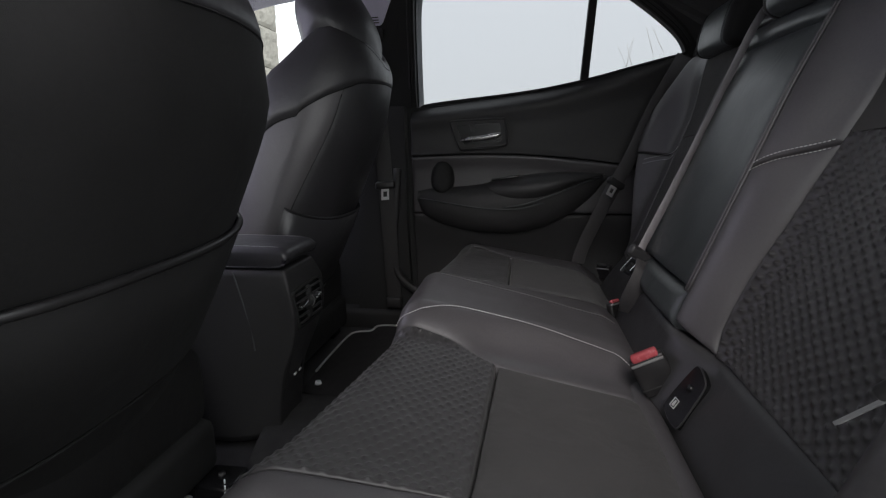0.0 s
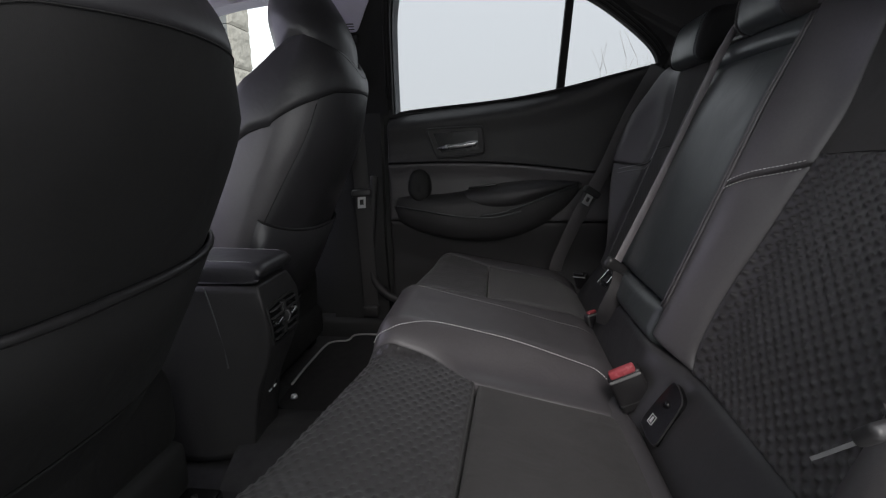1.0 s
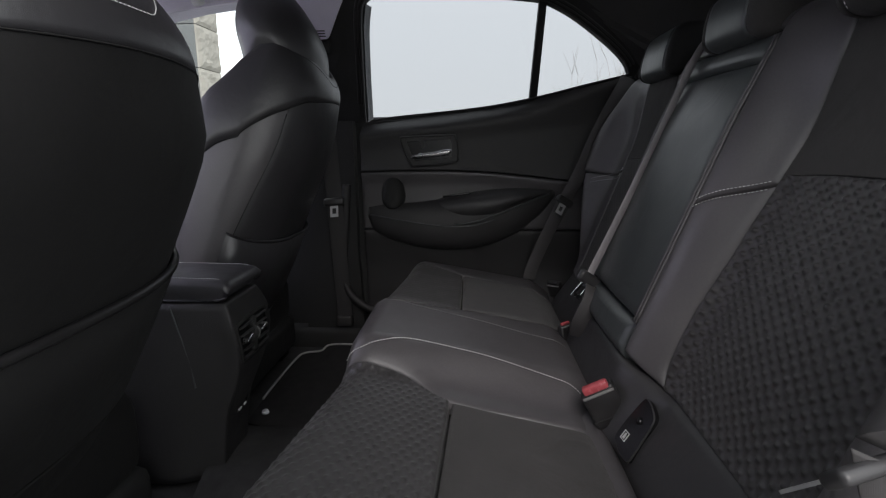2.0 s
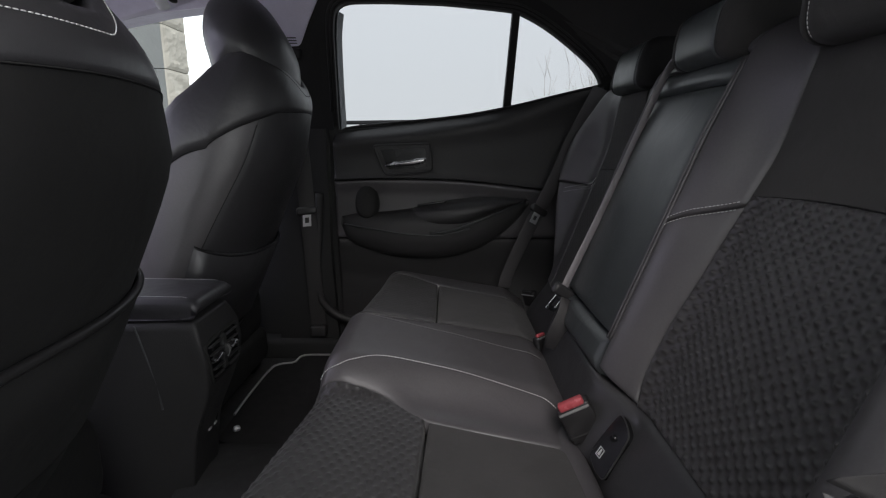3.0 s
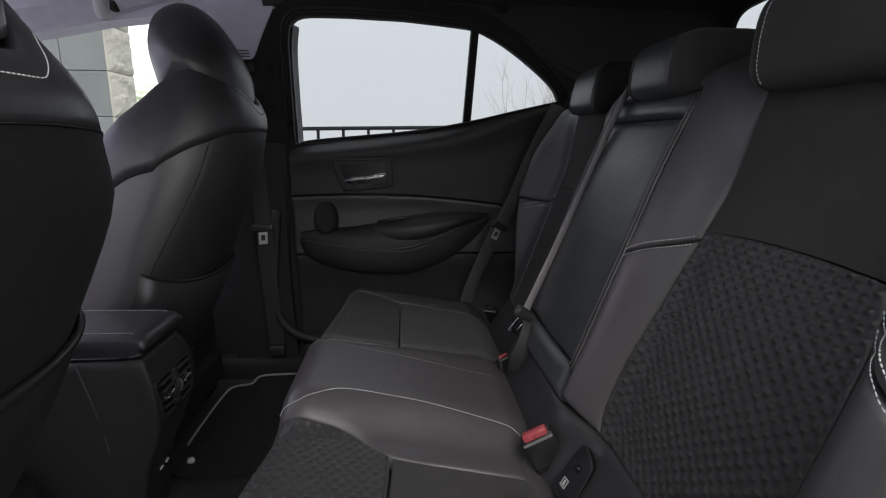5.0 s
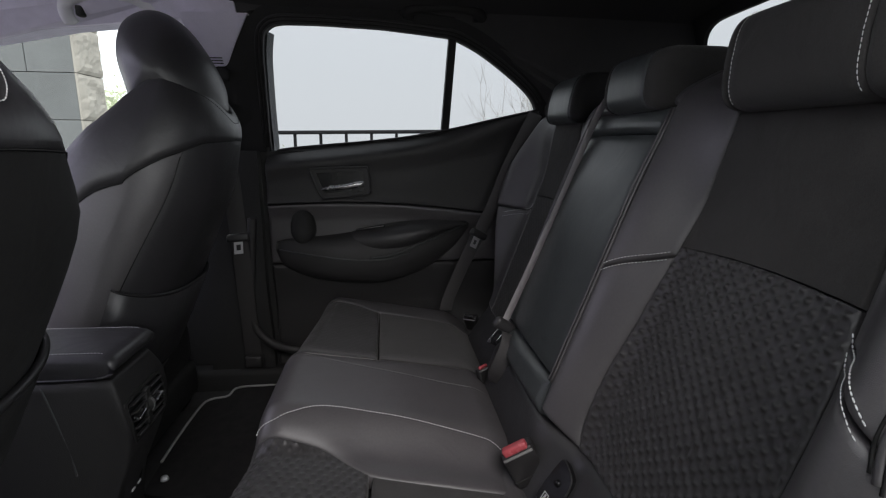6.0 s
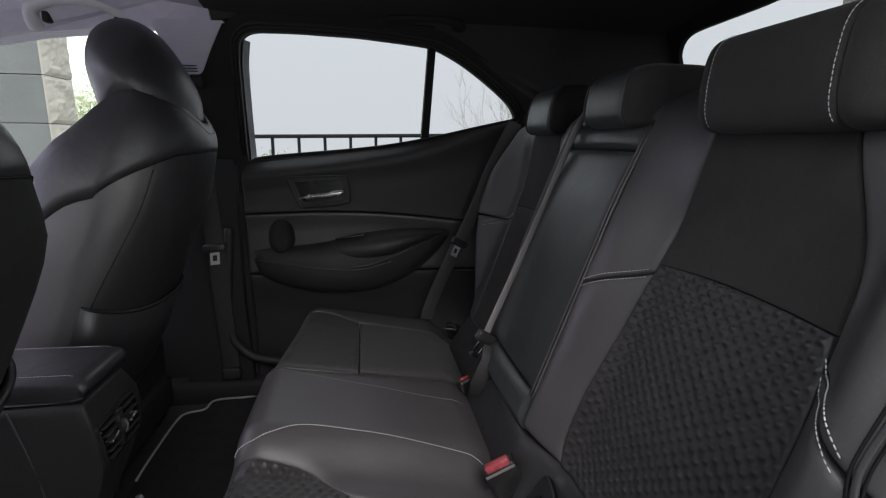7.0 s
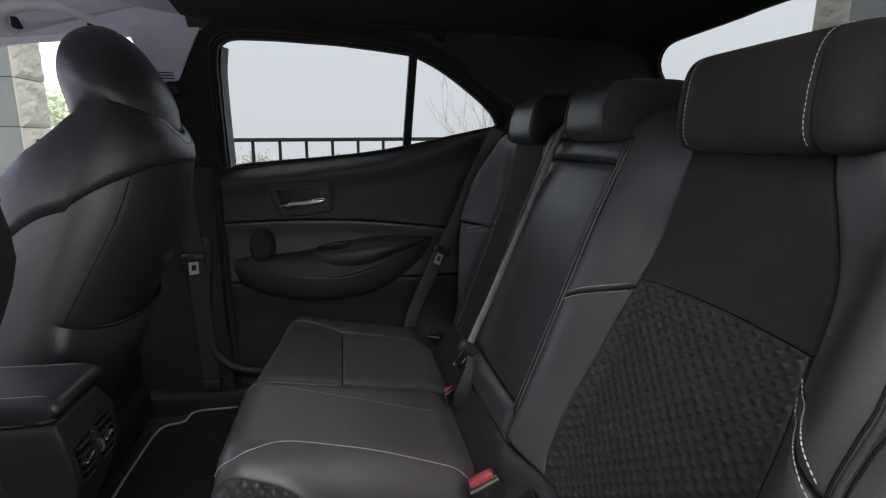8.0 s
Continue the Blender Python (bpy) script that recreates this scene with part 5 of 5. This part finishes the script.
# child seat anchor cover on the backrest roll
anchor = thing("anchor_cover", "glossy black child seat anchor cover with a pale pictogram", "anchor cover", at=(0.25, -0.2, 0.62))
ao = interp([(-0.207, -0.158), (-0.2045, -0.146), (-0.2055, -0.115), (-0.209, -0.086), (-0.216, -0.082), (-0.230, -0.086), (-0.243, -0.094), (-0.247, -0.105), (-0.250, -0.130), (-0.252, -0.160), (-0.246, -0.166), (-0.228, -0.165), (-0.207, -0.158)], 60)[:-1]
plate_o = on_back(-0.225, -0.128)
plate_y, plate_v = (on_back(-0.200, -0.128) - on_back(-0.250, -0.128)) / 0.05, (on_back(-0.225, -0.095) - on_back(-0.225, -0.160)) / 0.065
plate_n = np.cross(plate_v, plate_y)
plate_n = plate_n / np.linalg.norm(plate_n) * (1 if plate_n[0] < 0 else -1)
on_plate = lambda a, b, h: plate_o + plate_y * (a + 0.225) + plate_v * (b + 0.128) + plate_n * h
put("cover_plate", *slab([tuple(p) for p in ao], 0.010, place=lambda a, b, h: on_plate(a, b, h - 0.002)), GLOSS, anchor, soft=False)
tube("cover_rim", [on_plate(a, b, 0.0072) for a, b in np.vstack([ao, ao[:1]])], 0.0012, PLASTIC, anchor, 8)
sq = [(-0.2155, -0.149), (-0.2265, -0.149), (-0.2265, -0.135), (-0.2155, -0.135)]
si = [(-0.2165, -0.148), (-0.2255, -0.148), (-0.2255, -0.136), (-0.2165, -0.136)]
put("pictogram_frame", *slab(sq, 0.001, hole=si, place=lambda a, b, h: on_plate(a, b, h + 0.0082)), PALE, anchor, soft=False)
put("pictogram_bar", *slab([(-0.2185, -0.1465), (-0.2230, -0.1465), (-0.2220, -0.1375), (-0.2195, -0.1375)], 0.001, place=lambda a, b, h: on_plate(a, b, h + 0.0082)), PALE, anchor, soft=False)
tube("finger_catch", [on_plate(-0.226, -0.112, 0.006), on_plate(-0.226, -0.112, 0.012)], [0.007, 0.004], GLOSS, anchor, 16)

# ---- outside ----
def ground_z(y):
    """Level by the car, falling away into the fog beyond the railing."""
    return 0.0 if y < 2.8 else -0.22 * (y - 2.8)


gy = [-400, -40, -8, 0, 2.8, 3.2, 6, 12, 40, 400]
gx = [-400, -40, -8, 0, 8, 40, 400]
tagged(put("ground", [V(x, y, ground_z(y)) for y in gy for x in gx], grid_faces(len(gy), len(gx)), GROUND_GREY, soft=False), "unseen grey ground falling away beyond a railing", "ground", kind="structure")
fence = thing("fence", "black painted iron railing with upright pickets", "fence", at=(0, 2.26, 0))
box("top_rail", (4.9, 0.034, 0.022), (0.85, 2.26, 1.193), IRON, fence, r=0.004, turn=Matrix.Rotation(radians(-0.9), 3, 'Y'))
box("bottom_rail", (4.9, 0.034, 0.022), (0.85, 2.26, 0.16), IRON, fence, r=0.004)
pick = bpy.data.meshes.new("picket")
v, f = rounded_box((0.017, 0.017, 1.03), 0.002, 1)
pick.from_pydata([tuple(p) for p in v], [], f)
pick.materials.append(IRON)
for i in range(32):
    ob = new("picket", pick)
    ob.parent = fence
    x = -1.550 + 0.1485 * i
    ob.location = (x, 0, 0.665 + 0.0157 * (x - 0.55))


def stone_column(x0, x1, y0, y1, top, label):
    """A pier of rough blocks: smooth grey towards the car, split faced at the sides."""
    ob = thing("stone_pier", label, "stone pier", "stone piers", at=((x0 + x1) / 2, (y0 + y1) / 2, 0))
    v, f = rounded_box((x1 - x0 - 0.05, y1 - y0 - 0.05, top), 0.005, 1, ((x0 + x1) / 2, (y0 + y1) / 2, top / 2))
    put("mortar_core", v, f, MORTAR, ob, soft=False)
    rnd = random.Random(int(abs(x0 * 1000)) + 5)
    z, c = 0.0, 0
    while z < top - 0.05:
        h = 0.245
        # rough faces at both x ends, smooth blocks on the two long faces
        for sx, xe in ((1, x1), (-1, x0)):
            n = 14
            vv = []
            for a in range(n):
                for b in range(n):
                    yy, zz = y0 + (y1 - y0) * a / (n - 1), z + 0.002 + (h - 0.004) * b / (n - 1)
                    e = min(a, b, n - 1 - a, n - 1 - b)
                    bulge = (0.012 + rnd.random() * 0.005 + 0.010 * noise.noise(Vector((yy * 11, zz * 11, xe + c * 3.1))) + 0.010 * noise.noise(Vector((yy * 30, zz * 30, xe + c)))) * min(1, 0.45 + 0.3 * e) if e else 0.0
                    vv.append(V(xe + sx * (bulge - 0.01), yy, zz))
            m = len(vv)
            vv += [V(xe - sx * 0.05, p[1], p[2]) for p in vv]
            ff = grid_faces(n, n) + [(a, b, m + b, m + a) for a, b in zip([i for i in range(n - 1)], [i + 1 for i in range(n - 1)])]
            ff += [(i * n, (i + 1) * n, m + (i + 1) * n, m + i * n) for i in range(n - 1)] + [(i * n + n - 1, (i + 1) * n + n - 1, m + (i + 1) * n + n - 1, m + i * n + n - 1) for i in range(n - 1)] + [((n - 1) * n + i, (n - 1) * n + i + 1, m + (n - 1) * n + i + 1, m + (n - 1) * n + i) for i in range(n - 1)]
            put("stone", vv, ff, STONE, ob, soft=False)
        split = x0 + (x1 - x0) * (0.42 if c % 2 else 0.68)
        for sy, ye in ((-1, y0), (1, y1)):
            for a, b in ((x0 + 0.02, split - 0.0015), (split + 0.0015, x1 - 0.02)):
                vq, fq = rounded_box((b - a, 0.06, h - 0.003), 0.0025, 1, ((a + b) / 2, ye - sy * 0.028, z + h / 2))
                put("block", vq, fq, BLOCK, ob, soft=False)
        z += h
        c += 1
    return ob


stone_column(-2.40, -1.605, 2.18, 2.44, 3.2, "grey block pier with rough split stone sides at the railing end")
stone_column(3.29, 4.1, 2.18, 2.44, 3.2, "grey block pier with rough split stone sides at the railing end")


def twig_tree(base, height, seed, label, leafy=0):
    ob = thing("tree", label, "tree", "trees outside", at=base)
    rnd = random.Random(seed)
    datas, tips = [], []
    def grow(p, d, length, r, depth):
        q = p + d * length
        mid = (p + q) / 2 + V(rnd.uniform(-1, 1), rnd.uniform(-1, 1), 0) * length * 0.06
        datas.append(tube_data([p, mid, q], [r, r * 0.85, r * 0.65], 5))
        tips.append(q)
        if depth:
            for _ in range(rnd.choice((2, 3, 3))):
                nd = d + V(rnd.uniform(-0.55, 0.55), rnd.uniform(-0.55, 0.55), rnd.uniform(0.05, 0.5))
                grow(q if rnd.random() < 0.6 else mid, nd / np.linalg.norm(nd), length * rnd.uniform(0.62, 0.85), r * 0.62, depth - 1)
    for _ in range(3 if leafy else 7):
        d = V(rnd.uniform(-0.22, 0.22), rnd.uniform(-0.22, 0.22), 1)
        grow(V(*base), d / np.linalg.norm(d), height * 0.30, height * (0.011 if leafy else 0.0042), 4)
    put("trunk", *merge(datas), BARK, ob, "pale bare branches")
    if leafy:
        vs, fs = [], []
        for _ in range(leafy):
            t = tips[rnd.randrange(len(tips) // 6, len(tips))] + V(rnd.gauss(0, 1), rnd.gauss(0, 1), rnd.gauss(0, 1)) * height * 0.045
            a, b = (V(rnd.gauss(0, 1), rnd.gauss(0, 1), rnd.gauss(0, 1)) for _ in range(2))
            a, b = a / np.linalg.norm(a) * height * 0.010, b / np.linalg.norm(b) * height * 0.016
            o = len(vs)
            vs += [t - b, t + a, t + b, t - a]
            fs.append((o, o + 1, o + 2, o + 3))
        put("crown", vs, fs, LEAF_FAR, ob, "loose yellow-green spring leaves paled by painted haze")
    return ob


twig_tree((2.12, 6.0, -0.72), 3.3, 3, "bare shrub with thin upright haze-paled twigs beyond the railing")
twig_tree((2.55, 6.6, -0.86), 3.5, 12, "bare shrub with thin upright haze-paled twigs beyond the railing")
twig_tree((-5.0, 10.0, -1.6), 3.7, 8, "young tree with fresh yellow-green leaves beyond the pier", 4200)
twig_tree((-1.80, 10.0, -1.6), 2.75, 5, "low bush with fresh yellow-green leaves beyond the railing", 2600)
twig_tree((-0.60, 11.0, -1.82), 2.75, 6, "low bush with fresh yellow-green leaves beyond the railing", 2600)
